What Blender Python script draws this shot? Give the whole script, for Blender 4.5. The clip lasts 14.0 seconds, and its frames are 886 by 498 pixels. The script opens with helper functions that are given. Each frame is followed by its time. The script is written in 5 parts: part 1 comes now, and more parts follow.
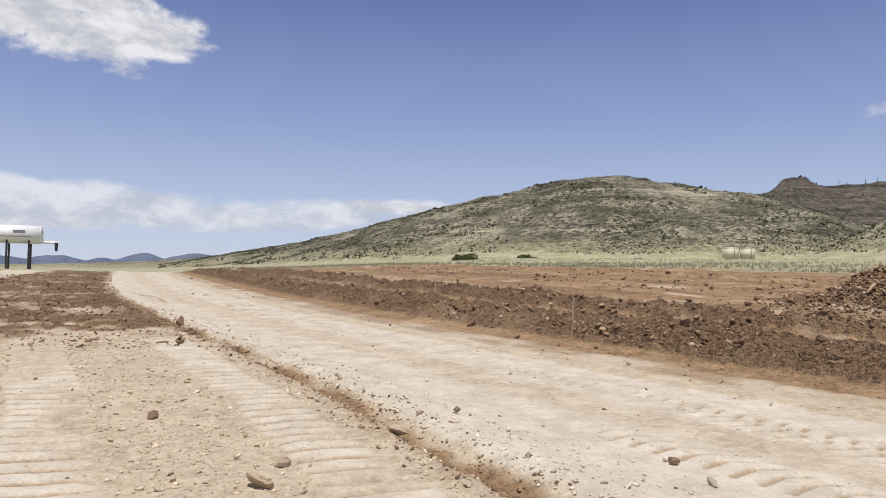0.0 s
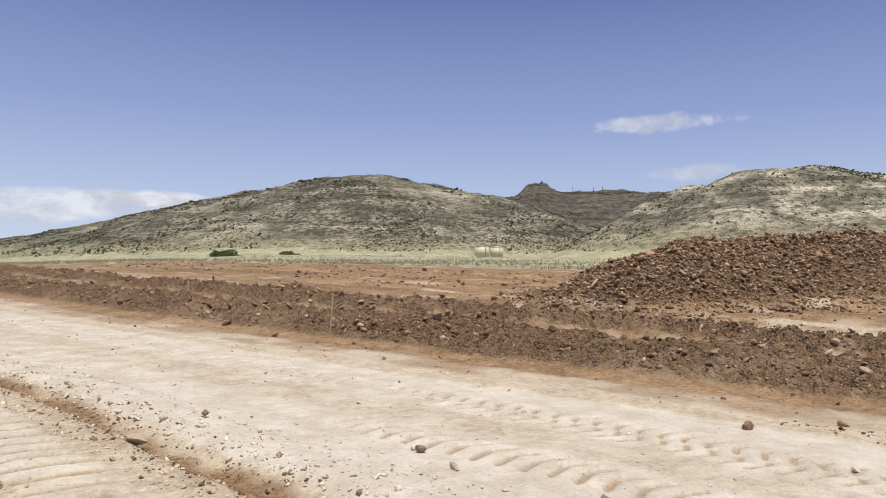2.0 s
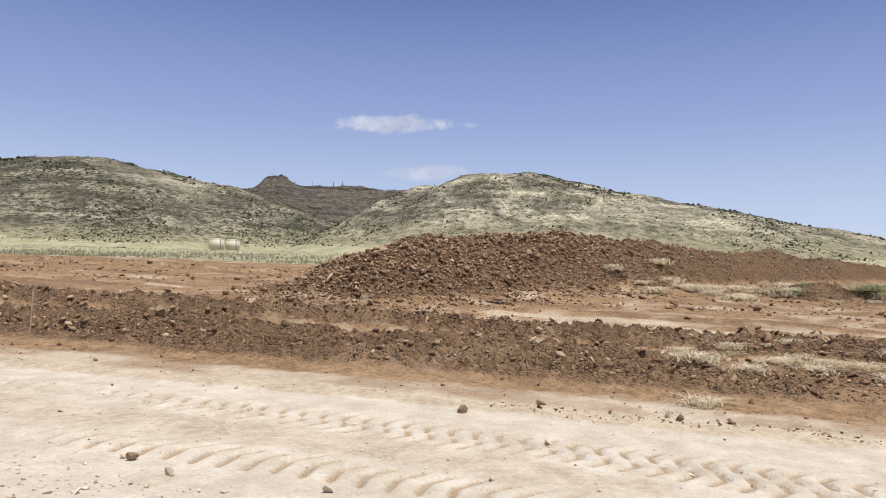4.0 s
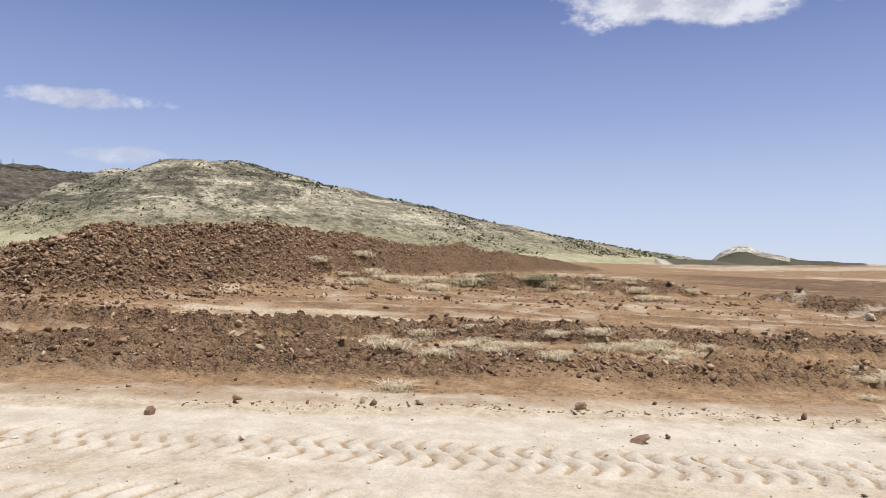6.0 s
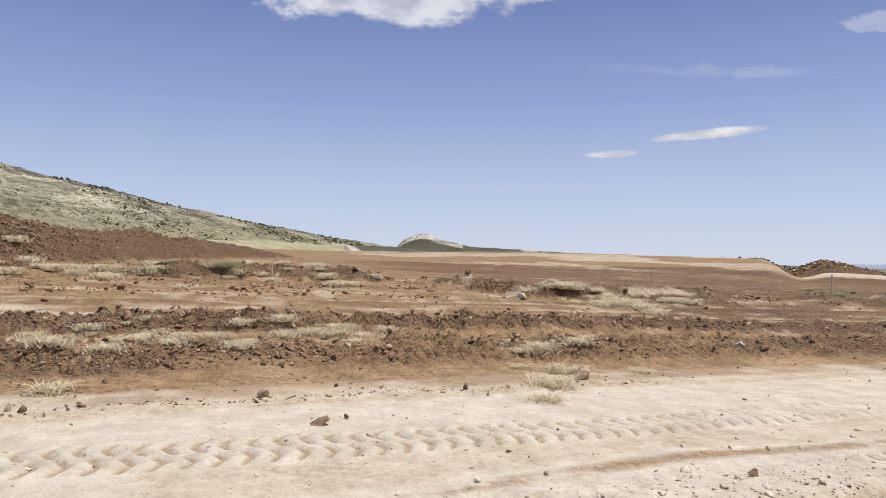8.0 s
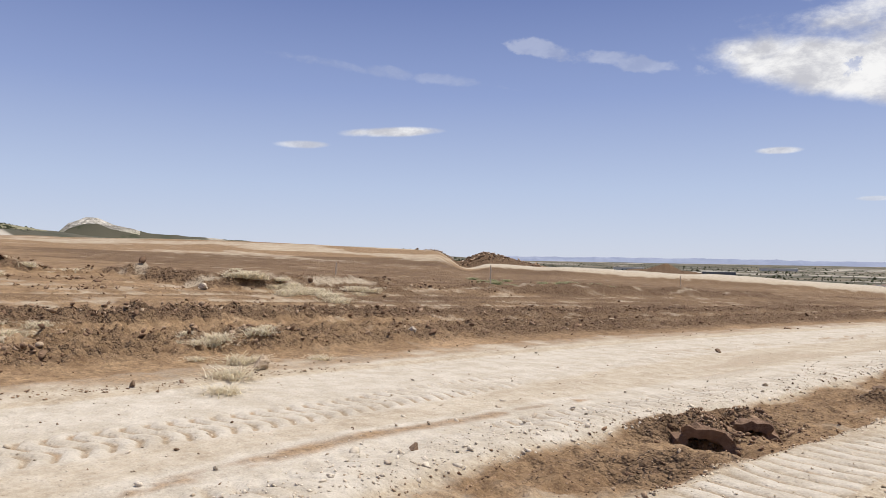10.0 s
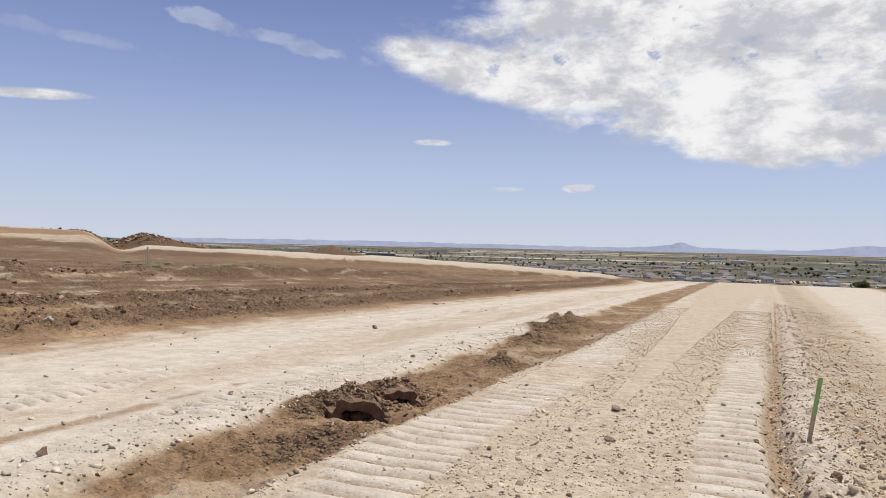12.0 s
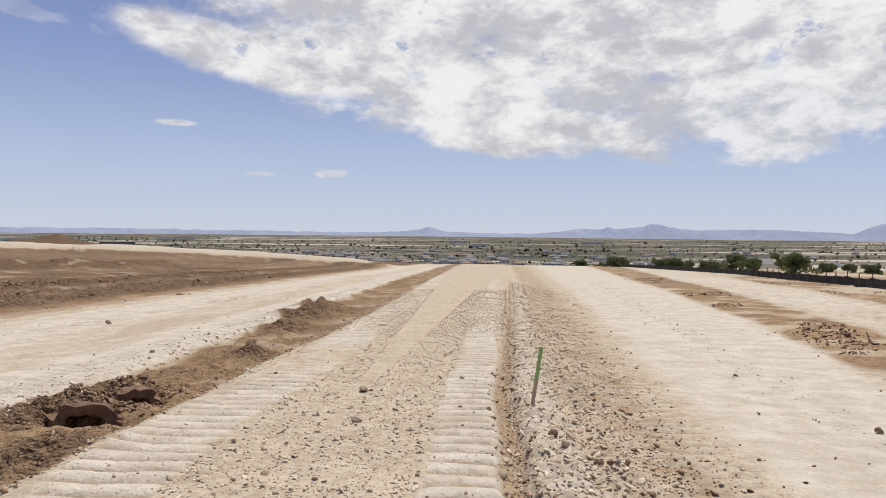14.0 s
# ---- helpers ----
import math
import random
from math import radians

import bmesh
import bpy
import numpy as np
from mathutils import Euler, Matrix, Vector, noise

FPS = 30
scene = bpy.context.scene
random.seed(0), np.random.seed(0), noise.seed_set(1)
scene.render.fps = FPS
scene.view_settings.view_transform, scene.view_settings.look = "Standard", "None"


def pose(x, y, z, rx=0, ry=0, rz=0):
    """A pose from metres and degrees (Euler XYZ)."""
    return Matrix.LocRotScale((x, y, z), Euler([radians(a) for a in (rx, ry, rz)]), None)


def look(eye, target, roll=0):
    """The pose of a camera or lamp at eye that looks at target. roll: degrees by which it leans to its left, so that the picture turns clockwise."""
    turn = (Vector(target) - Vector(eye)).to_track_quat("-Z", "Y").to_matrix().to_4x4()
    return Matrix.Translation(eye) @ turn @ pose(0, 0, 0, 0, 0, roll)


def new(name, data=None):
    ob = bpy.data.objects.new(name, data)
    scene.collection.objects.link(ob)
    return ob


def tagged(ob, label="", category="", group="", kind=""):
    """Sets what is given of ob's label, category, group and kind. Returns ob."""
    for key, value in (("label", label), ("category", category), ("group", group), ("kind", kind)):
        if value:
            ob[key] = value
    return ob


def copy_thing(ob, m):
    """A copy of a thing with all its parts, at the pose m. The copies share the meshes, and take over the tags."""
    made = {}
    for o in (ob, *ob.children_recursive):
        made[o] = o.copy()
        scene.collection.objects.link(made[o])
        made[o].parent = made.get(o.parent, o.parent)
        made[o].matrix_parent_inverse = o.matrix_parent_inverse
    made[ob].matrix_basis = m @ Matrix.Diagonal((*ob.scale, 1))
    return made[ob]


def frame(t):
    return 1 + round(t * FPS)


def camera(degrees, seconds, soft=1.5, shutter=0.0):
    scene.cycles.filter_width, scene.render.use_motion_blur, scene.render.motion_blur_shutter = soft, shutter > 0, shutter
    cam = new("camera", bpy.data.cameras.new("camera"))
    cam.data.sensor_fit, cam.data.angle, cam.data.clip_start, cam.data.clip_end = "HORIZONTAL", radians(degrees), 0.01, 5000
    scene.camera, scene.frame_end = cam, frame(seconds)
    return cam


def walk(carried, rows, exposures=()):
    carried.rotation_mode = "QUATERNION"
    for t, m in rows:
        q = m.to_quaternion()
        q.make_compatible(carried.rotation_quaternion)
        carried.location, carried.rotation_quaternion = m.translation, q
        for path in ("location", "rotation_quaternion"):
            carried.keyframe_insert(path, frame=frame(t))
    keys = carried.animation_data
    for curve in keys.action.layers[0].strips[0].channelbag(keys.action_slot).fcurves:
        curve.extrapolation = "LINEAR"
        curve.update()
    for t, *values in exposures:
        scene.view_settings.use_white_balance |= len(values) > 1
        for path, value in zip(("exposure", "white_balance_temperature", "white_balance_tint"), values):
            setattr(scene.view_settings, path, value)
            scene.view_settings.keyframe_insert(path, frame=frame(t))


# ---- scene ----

# The camera turns on the spot, held a little way out from the body.
LENS, EYE, REACH = 63.1, 1.7, 0.26
cam = camera(LENS, 14.0, 0.5)
TURNS = [  # seconds, heading clockwise from +y, pitch, lean
    (0.0, 21.50, 2.38, -1.01), (0.5, 25.63, 2.43, -0.87), (1.0, 30.28, 2.46, -0.81), (1.5, 35.17, 2.47, -0.75),
    (2.0, 40.13, 2.43, -0.81), (2.5, 45.13, 2.44, -0.87), (2.7, 47.14, 2.44, -0.88), (4.8, 69.52, 2.27, -0.98),
    (5.0, 71.81, 2.27, -0.95), (5.5, 77.57, 2.15, -0.90), (6.0, 83.57, 2.00, -0.77), (6.5, 89.75, 1.78, -0.59),
    (7.0, 95.89, 1.54, -0.44), (7.5, 101.88, 1.34, -0.31), (8.0, 107.70, 1.16, -0.29), (8.2, 110.05, 1.11, -0.33),
    (10.3, 135.89, 0.48, -1.02), (10.5, 138.47, 0.40, -1.06), (11.0, 145.04, 0.20, -1.13), (11.5, 151.58, -0.06, -1.21),
    (12.0, 157.95, -0.37, -1.18), (12.5, 163.92, -0.64, -1.12), (13.0, 169.22, -0.90, -1.00), (13.5, 173.75, -1.11, -0.82),
    (14.0, 177.31, -1.22, -0.58),
]


def stance(az, pitch, lean):
    a = radians(az)
    return pose(REACH * math.sin(a), REACH * math.cos(a), EYE, 90 + pitch, 0, -az) @ pose(0, 0, 0, 0, 0, -lean)


walk(cam, [(t, stance(a, p, r)) for t, a, p, r in TURNS], [(0.0, 0.03), (2.5, 0.14), (5.5, 0.22), (8.0, 0.12), (11.0, 0.06), (14.0, -0.02)])

# ---- light ----
SUN_AZ, SUN_EL = 205.0, 75.0
sun = new("sun", bpy.data.lights.new("sun", "SUN"))
sun.data.energy, sun.data.angle, sun.data.color = 4.75, radians(0.5), (1.0, 0.95, 0.875)
sa, se = radians(SUN_AZ), radians(SUN_EL)
sun.matrix_world = look((300 * math.sin(sa) * math.cos(se), 300 * math.cos(sa) * math.cos(se), 300 * math.sin(se)), (0, 0, 0))


class Net:
    """Small helper to write node trees."""

    def __init__(self, tree):
        self.t = tree
        tree.nodes.clear()

    def node(self, kind, **props):
        n = self.t.nodes.new(kind)
        for k, v in props.items():
            setattr(n, k, v)
        return n

    def put(self, socket, v):
        if isinstance(v, bpy.types.NodeSocket):
            self.t.links.new(v, socket)
        elif v is not None:
            socket.default_value = v

    def math(self, op, a, b=None, c=None, clamp=False):
        n = self.node("ShaderNodeMath", operation=op, use_clamp=clamp)
        for s, v in zip(n.inputs, (a, b, c)):
            self.put(s, v)
        return n.outputs[0]

    def ramp(self, v, lo, hi, a=0.0, b=1.0, kind="SMOOTHSTEP"):
        n = self.node("ShaderNodeMapRange", interpolation_type=kind)
        for s, x in zip(n.inputs, (v, lo, hi, a, b)):
            self.put(s, x)
        return n.outputs[0]

    def mix(self, f, a, b, blend="MIX"):
        n = self.node("ShaderNodeMix", data_type="RGBA", blend_type=blend)
        self.put(n.inputs[0], f)
        for s, v in ((n.inputs[6], a), (n.inputs[7], b)):
            self.put(s, (*v, 1.0) if isinstance(v, tuple) and len(v) == 3 else v)
        return n.outputs[2]

    def noise(self, vec, scale, detail=4.0, rough=0.55, distort=0.0):
        n = self.node("ShaderNodeTexNoise")
        self.put(n.inputs["Vector"], vec)
        n.inputs["Scale"].default_value, n.inputs["Detail"].default_value = scale, detail
        n.inputs["Roughness"].default_value, n.inputs["Distortion"].default_value = rough, distort
        return n.outputs[0]

    def cells(self, vec, scale, feature="F1"):
        n = self.node("ShaderNodeTexVoronoi", feature=feature)
        self.put(n.inputs["Vector"], vec)
        n.inputs["Scale"].default_value = scale
        return n

    def scaled(self, vec, sx, sy, sz):
        n = self.node("ShaderNodeVectorMath", operation="MULTIPLY")
        self.put(n.inputs[0], vec)
        n.inputs[1].default_value = (sx, sy, sz)
        return n.outputs[0]


# Clouds: heading, height, half width, half height (degrees), tilt, raggedness, thickness
CLOUDS = [
    (-8, 17.0, 12.5, 2.9, 0.03, 0.8, 0.9), (-9, 4.9, 15, 2.2, 0.0, 0.5, 0.6), (9, 4.6, 12, 1.6, 0.05, 0.5, 0.6),
    (17, 5.6, 6, 0.8, 0.0, 0.5, 0.8), (56.5, 12.0, 6.5, 1.0, 0.03, 1.0, 0.5), (59.5, 8.3, 5, 0.9, 0.0, 0.6, 0.4),
    (103, 21.0, 13.5, 3.0, 0.0, 0.8, 0.7), (120.8, 8.5, 2.5, 0.38, 0.02, 0.3, 0.7), (127.8, 9.7, 4.8, 0.5, 0.05, 0.35, 0.95),
    (143.5, 15.4, 10, 0.75, -0.17, 1.7, 0.24), (128, 14.2, 9, 0.6, -0.10, 1.1, 0.16), (157, 8.0, 1.9, 0.32, 0.0, 0.3, 0.8),
    (168.3, 4.6, 1.6, 0.4, 0.03, 0.6, 0.7), (163, 4.45, 1.5, 0.22, 0.0, 0.4, 0.5), (163, 12.9, 13, 2.6, -0.2, 0.35, 1.0),
    (192, 17.5, 39, 11.5, 0.0, 0.45, 1.0), (174, 12.6, 17, 4.6, -0.12, 0.4, 1.0), (182, 8.6, 20, 2.8, -0.12, 0.6, 1.0), (205, 9.0, 16, 4.2, 0.0, 0.8, 0.9),
    (215, 35, 60, 16, 0.0, 0.8, 1.0), (250, 14, 28, 8, 0.0, 0.8, 0.9), (-70, 12, 30, 5, 0.0, 0.8, 0.9),
]


def build_world():
    world = bpy.data.worlds.new("sky")
    scene.world = world
    world.use_nodes = True
    n = Net(world.node_tree)
    sky = n.node("ShaderNodeTexSky", sky_type="NISHITA", sun_disc=False)
    sky.sun_elevation, sky.sun_rotation = se, sa
    sky.altitude, sky.air_density, sky.dust_density, sky.ozone_density = 1500.0, 1.0, 0.6, 2.2
    way = n.node("ShaderNodeTexCoord").outputs["Generated"]
    sep = n.node("ShaderNodeSeparateXYZ")
    n.put(sep.inputs[0], way)
    az = n.math("MULTIPLY", n.math("ARCTAN2", sep.outputs[0], sep.outputs[1]), 180 / math.pi)
    el = n.math("MULTIPLY", n.math("ARCSINE", sep.outputs[2]), 180 / math.pi)
    stretched = n.scaled(way, 1, 1, 1.9)
    ragged = n.math("SUBTRACT", n.noise(stretched, 6.5, 9.0, 0.58, 0.25), 0.5)
    fine = n.noise(stretched, 20.0, 7.0, 0.62, 0.2)
    cover = None
    for a, e, hw, hh, tilt, rag, thick in CLOUDS:
        da = n.math("SUBTRACT", n.math("MODULO", n.math("ADD", n.math("SUBTRACT", az, a), 900.0), 360.0), 180.0)
        de = n.math("SUBTRACT", n.math("SUBTRACT", el, e), n.math("MULTIPLY", da, tilt))
        u = n.math("POWER", n.math("ABSOLUTE", n.math("DIVIDE", da, hw)), 2.0)
        v = n.math("POWER", n.math("ABSOLUTE", n.math("DIVIDE", de, hh)), 2.0)
        m = n.math("SUBTRACT", 1.0, n.math("ADD", u, v))
        m = n.math("ADD", m, n.math("MULTIPLY", ragged, rag * 4.0))
        m = n.math("ADD", m, n.math("MULTIPLY", n.math("SUBTRACT", fine, 0.5), rag * 1.6))
        m = n.math("MULTIPLY", n.ramp(m, 0.15, 0.7 if hw > 12 else 0.85), thick)
        cover = m if cover is None else n.math("MAXIMUM", cover, m)
    gaps = n.ramp(n.noise(n.scaled(way, 1, 1, 1.3), 17.0, 8.0, 0.66, 0.1), 0.60, 0.67)
    gaps = n.math("MULTIPLY", gaps, n.ramp(el, 10.5, 15.0))
    cover = n.math("MULTIPLY", cover, n.math("SUBTRACT", 1.0, n.math("MULTIPLY", gaps, 0.65)))
    body = n.ramp(n.noise(stretched, 12.0, 9.0, 0.66, 0.15), 0.38, 0.62)
    white = n.mix(body, (0.54, 0.545, 0.59), (0.88, 0.875, 0.875))
    tint = n.mix(1.0, sky.outputs[0], (0.100, 0.098, 0.112), "MULTIPLY")
    ramp = n.node("ShaderNodeValToRGB")
    n.put(ramp.inputs[0], n.math("DIVIDE", el, 90.0, clamp=True))
    stops = ((0.0, (0.58, 0.63, 0.75)), (0.06, (0.46, 0.54, 0.72)), (0.14, (0.275, 0.35, 0.595)), (0.24, (0.132, 0.185, 0.41)), (0.5, (0.07, 0.11, 0.29)), (1.0, (0.045, 0.08, 0.23)))
    while len(ramp.color_ramp.elements) < len(stops):
        ramp.color_ramp.elements.new(0.5)
    for knob, (at_, rgb) in zip(ramp.color_ramp.elements, stops):
        knob.position, knob.color = at_, (*rgb, 1.0)
    haze = n.mix(0.88, tint, ramp.outputs[0])
    full = n.mix(cover, haze, white)
    back = n.node("ShaderNodeBackground")
    n.put(back.inputs[0], full)
    n.put(n.node("ShaderNodeOutputWorld").inputs[0], back.outputs[0])


build_world()

# ---- terrain arithmetic ----


def hashed(ix, iy, seed):
    h = (ix.astype(np.int64) * 374761393 + iy.astype(np.int64) * 668265263 + seed * 974634777) & 0xFFFFFFFF
    h = ((h ^ (h >> 13)) * 1274126177) & 0xFFFFFFFF
    return ((h ^ (h >> 16)) & 0xFFFF) / 65535.0


def vnoise(x, y, seed=0):
    ix, iy = np.floor(x), np.floor(y)
    fx, fy = x - ix, y - iy
    fx, fy = fx * fx * (3 - 2 * fx), fy * fy * (3 - 2 * fy)
    a, b = hashed(ix, iy, seed), hashed(ix + 1, iy, seed)
    c, d = hashed(ix, iy + 1, seed), hashed(ix + 1, iy + 1, seed)
    return (a + (b - a) * fx) * (1 - fy) + (c + (d - c) * fx) * fy


def fbm(x, y, octaves=4, seed=0, gain=0.5):
    out, amp, tot = 0.0, 1.0, 0.0
    for k in range(octaves):
        out = out + amp * vnoise(x * 2.03 ** k + 17 * k, y * 2.03 ** k - 11 * k, seed + k)
        tot, amp = tot + amp, amp * gain
    return out / tot


def cellular(x, y, seed=0):
    """Distance to the nearest of scattered points, one in each unit cell."""
    ix, iy = np.floor(x), np.floor(y)
    best = np.full(np.shape(x), 9.0)
    for dx in (-1, 0, 1):
        for dy in (-1, 0, 1):
            cx, cy = ix + dx, iy + dy
            px, py = cx + hashed(cx, cy, seed), cy + hashed(cx, cy, seed + 7)
            best = np.minimum(best, (px - x) ** 2 + (py - y) ** 2)
    return np.sqrt(best)


def step(v, lo, hi):
    s = np.clip((v - lo) / (hi - lo), 0, 1)
    return s * s * (3 - 2 * s)


def band(v, lo, hi, soft):
    return step(v, lo - soft, lo + soft) * (1 - step(v, hi - soft, hi + soft))


def at(az, d):
    a = np.radians(az)
    return d * np.sin(a), d * np.cos(a)


def ridge(x, y, line, width, power=1.0):
    """Height of a ridge over its crest line of (x, y, height), with that half width."""
    best, tall = np.full(np.shape(x), 1e9), np.zeros(np.shape(x))
    for (ax, ay, ah), (bx, by, bh) in zip(line, line[1:]):
        ll = (bx - ax) ** 2 + (by - ay) ** 2
        s = np.clip(((x - ax) * (bx - ax) + (y - ay) * (by - ay)) / ll, 0, 1)
        d = np.hypot(x - ax - s * (bx - ax), y - ay - s * (by - ay))
        near = d < best
        best, tall = np.where(near, d, best), np.where(near, ah + s * (bh - ah), tall)
    s = np.clip(best / width, 0, 1)
    return tall * (0.5 + 0.5 * np.cos(np.pi * s)) ** power, best


def far_line(*rows):
    """Crest line from rows of heading, distance and angle of height."""
    return [(*at(a, d), EYE + d * math.tan(radians(e))) for a, d, e in rows]


HILLS = {
    "grass_hill": (far_line((-6, 1900, 0.6), (2, 1600, 1.0), (9.8, 1350, 1.9), (16, 1150, 3.25), (22.3, 1000, 5.0), (27, 930, 6.45), (31, 900, 7.6),
                            (34.7, 880, 8.1), (39.0, 900, 7.3), (42, 960, 6.3), (45, 1100, 4.6)), 400.0, 0.9),
    "rocky_peak": (far_line((40, 1400, 5.8), (43.2, 1300, 6.75), (45.5, 1250, 6.5), (48, 1230, 7.1), (49.3, 1240, 6.85), (50.8, 1250, 7.1), (53.1, 1300, 7.25), (58.7, 1300, 6.75),
                            (66, 1300, 6.0), (72, 1300, 4.0)), 420.0, 0.9),
    "round_hill": (far_line((50, 540, 1.2), (55, 530, 2.0), (58, 515, 3.9), (60, 500, 5.8), (61.8, 488, 7.3), (64.2, 480, 8.25), (66.8, 480, 8.15), (71, 490, 7.5), (77, 510, 6.25),
                            (84, 545, 4.4), (90, 590, 3.2), (95, 640, 2.25), (99, 690, 1.6), (105, 780, 1.0)), 225.0, 1.15),
    "chalk_hill": (far_line((103.6, 900, 0.9), (104.6, 900, 1.95), (105.6, 900, 2.4), (106.5, 900, 2.5), (107.4, 900, 2.05), (109.8, 900, 1.45), (114, 900, 1.15), (119, 900, 0.8)), 60.0, 1.0),
}
HEAP = [(17.2, 14.6, 0.3), (18.6, 13.8, 1.35), (20.9, 12.6, 1.9), (24, 11.4, 1.95), (28.2, 10.2, 2.15), (34, 8.8, 2.25), (41, 7.2, 2.1), (55, 2, 1.7), (75, -6, 0.6)]
SPOIL = [(110.2, -101.7, 0.8), (107.9, -104.2, 4.3), (105.7, -106.4, 3.5), (104.1, -110.8, 2.9), (100.9, -119, 1.1), (99, -124, 0.3)]
MOUND = [(94, -165, 2.4), (97.5, -163.4, 4.2), (102, -161, 2.2)]
BANK = [(88, -92, 1.1), (64, -102, 1.35), (41, -113, 1.3), (20, -118, 1.0), (13, -121, 0.2)]


def drift(y):
    """How far the strips along the road have moved sideways at y."""
    return np.interp(y, [-400, -60, -12, -5, 0, 5, 9, 14, 20, 30, 40, 60, 100], [3.5, 2.0, 1.0, 0.8, 0.3, 0, -0.5, -1.3, -2.4, -3.8, -4.7, -5.6, -7.0])


def road_near(y):
    return drift(y) + np.interp(y, [-60, -4, 3, 30], [4.4, 4.1, 3.0, 2.6])


def road_far(y):
    return drift(y) + np.interp(y, [-60, -17, -8, 0, 6, 10, 18, 30], [10.5, 10.3, 9.5, 8.8, 7.8, 7.2, 6.6, 6.3])


def pad_east(y):
    return drift(y) + np.interp(y, [-60, -20, -12, -7, -4, 3], [1.6, 2.05, 2.3, 2.5, 2.6, 2.45])


def west_line(y):
    """The same for the west side of the pad, whose edge runs off towards the west in the south."""
    return np.where(y > -5, drift(y), np.interp(y, [-400, -160, -60, -46, -30, -19, -12, -8.8, -5], [-14, -5.5, -1.5, -0.9, -0.2, 0.31, 0.63, 0.78, 0.8]))


def widening(y):
    """How much wider the strips west of the pad grow towards the south."""
    return np.interp(y, [-400, -160, -60, -46, -19, -10, -5], [7.0, 4.4, 2.3, 2.1, 1.44, 1.1, 1.0])


def track_east(y):
    """Middle of the pad's eastern tyre track, from the drift line."""
    return np.interp(y, [-30, -11, -8, -5, 0, 6], [1.15, 1.55, 1.85, 1.9, 1.7, 1.6])


def track_west(y):
    """Middle of the pad's western tyre track, from the west line."""
    return np.interp(y, [-40, -27, -10, -5, 0, 5], [-0.2, -0.35, -0.74, -0.74, -0.6, -0.48])


def from_west(w, y):
    """East coordinate of the strip coordinate w at y."""
    return west_line(y) + np.where(w < -2, -2 + (w + 2) * widening(y), w)


def treads(u, y, centre, half, pitch, skew, wide):
    """Print of a tyre's cleats: 0 to 1."""
    worn = 0.05 * (fbm(u * 2.5, y * 1.2, 2, 83) - 0.5)
    inside = band(u + worn * 2, centre - half, centre + half, 0.05)
    wave = 0.5 + 0.5 * np.sin(2 * np.pi * (y + worn + skew * np.abs(u - centre)) / pitch)
    return inside, 1 - wave ** wide


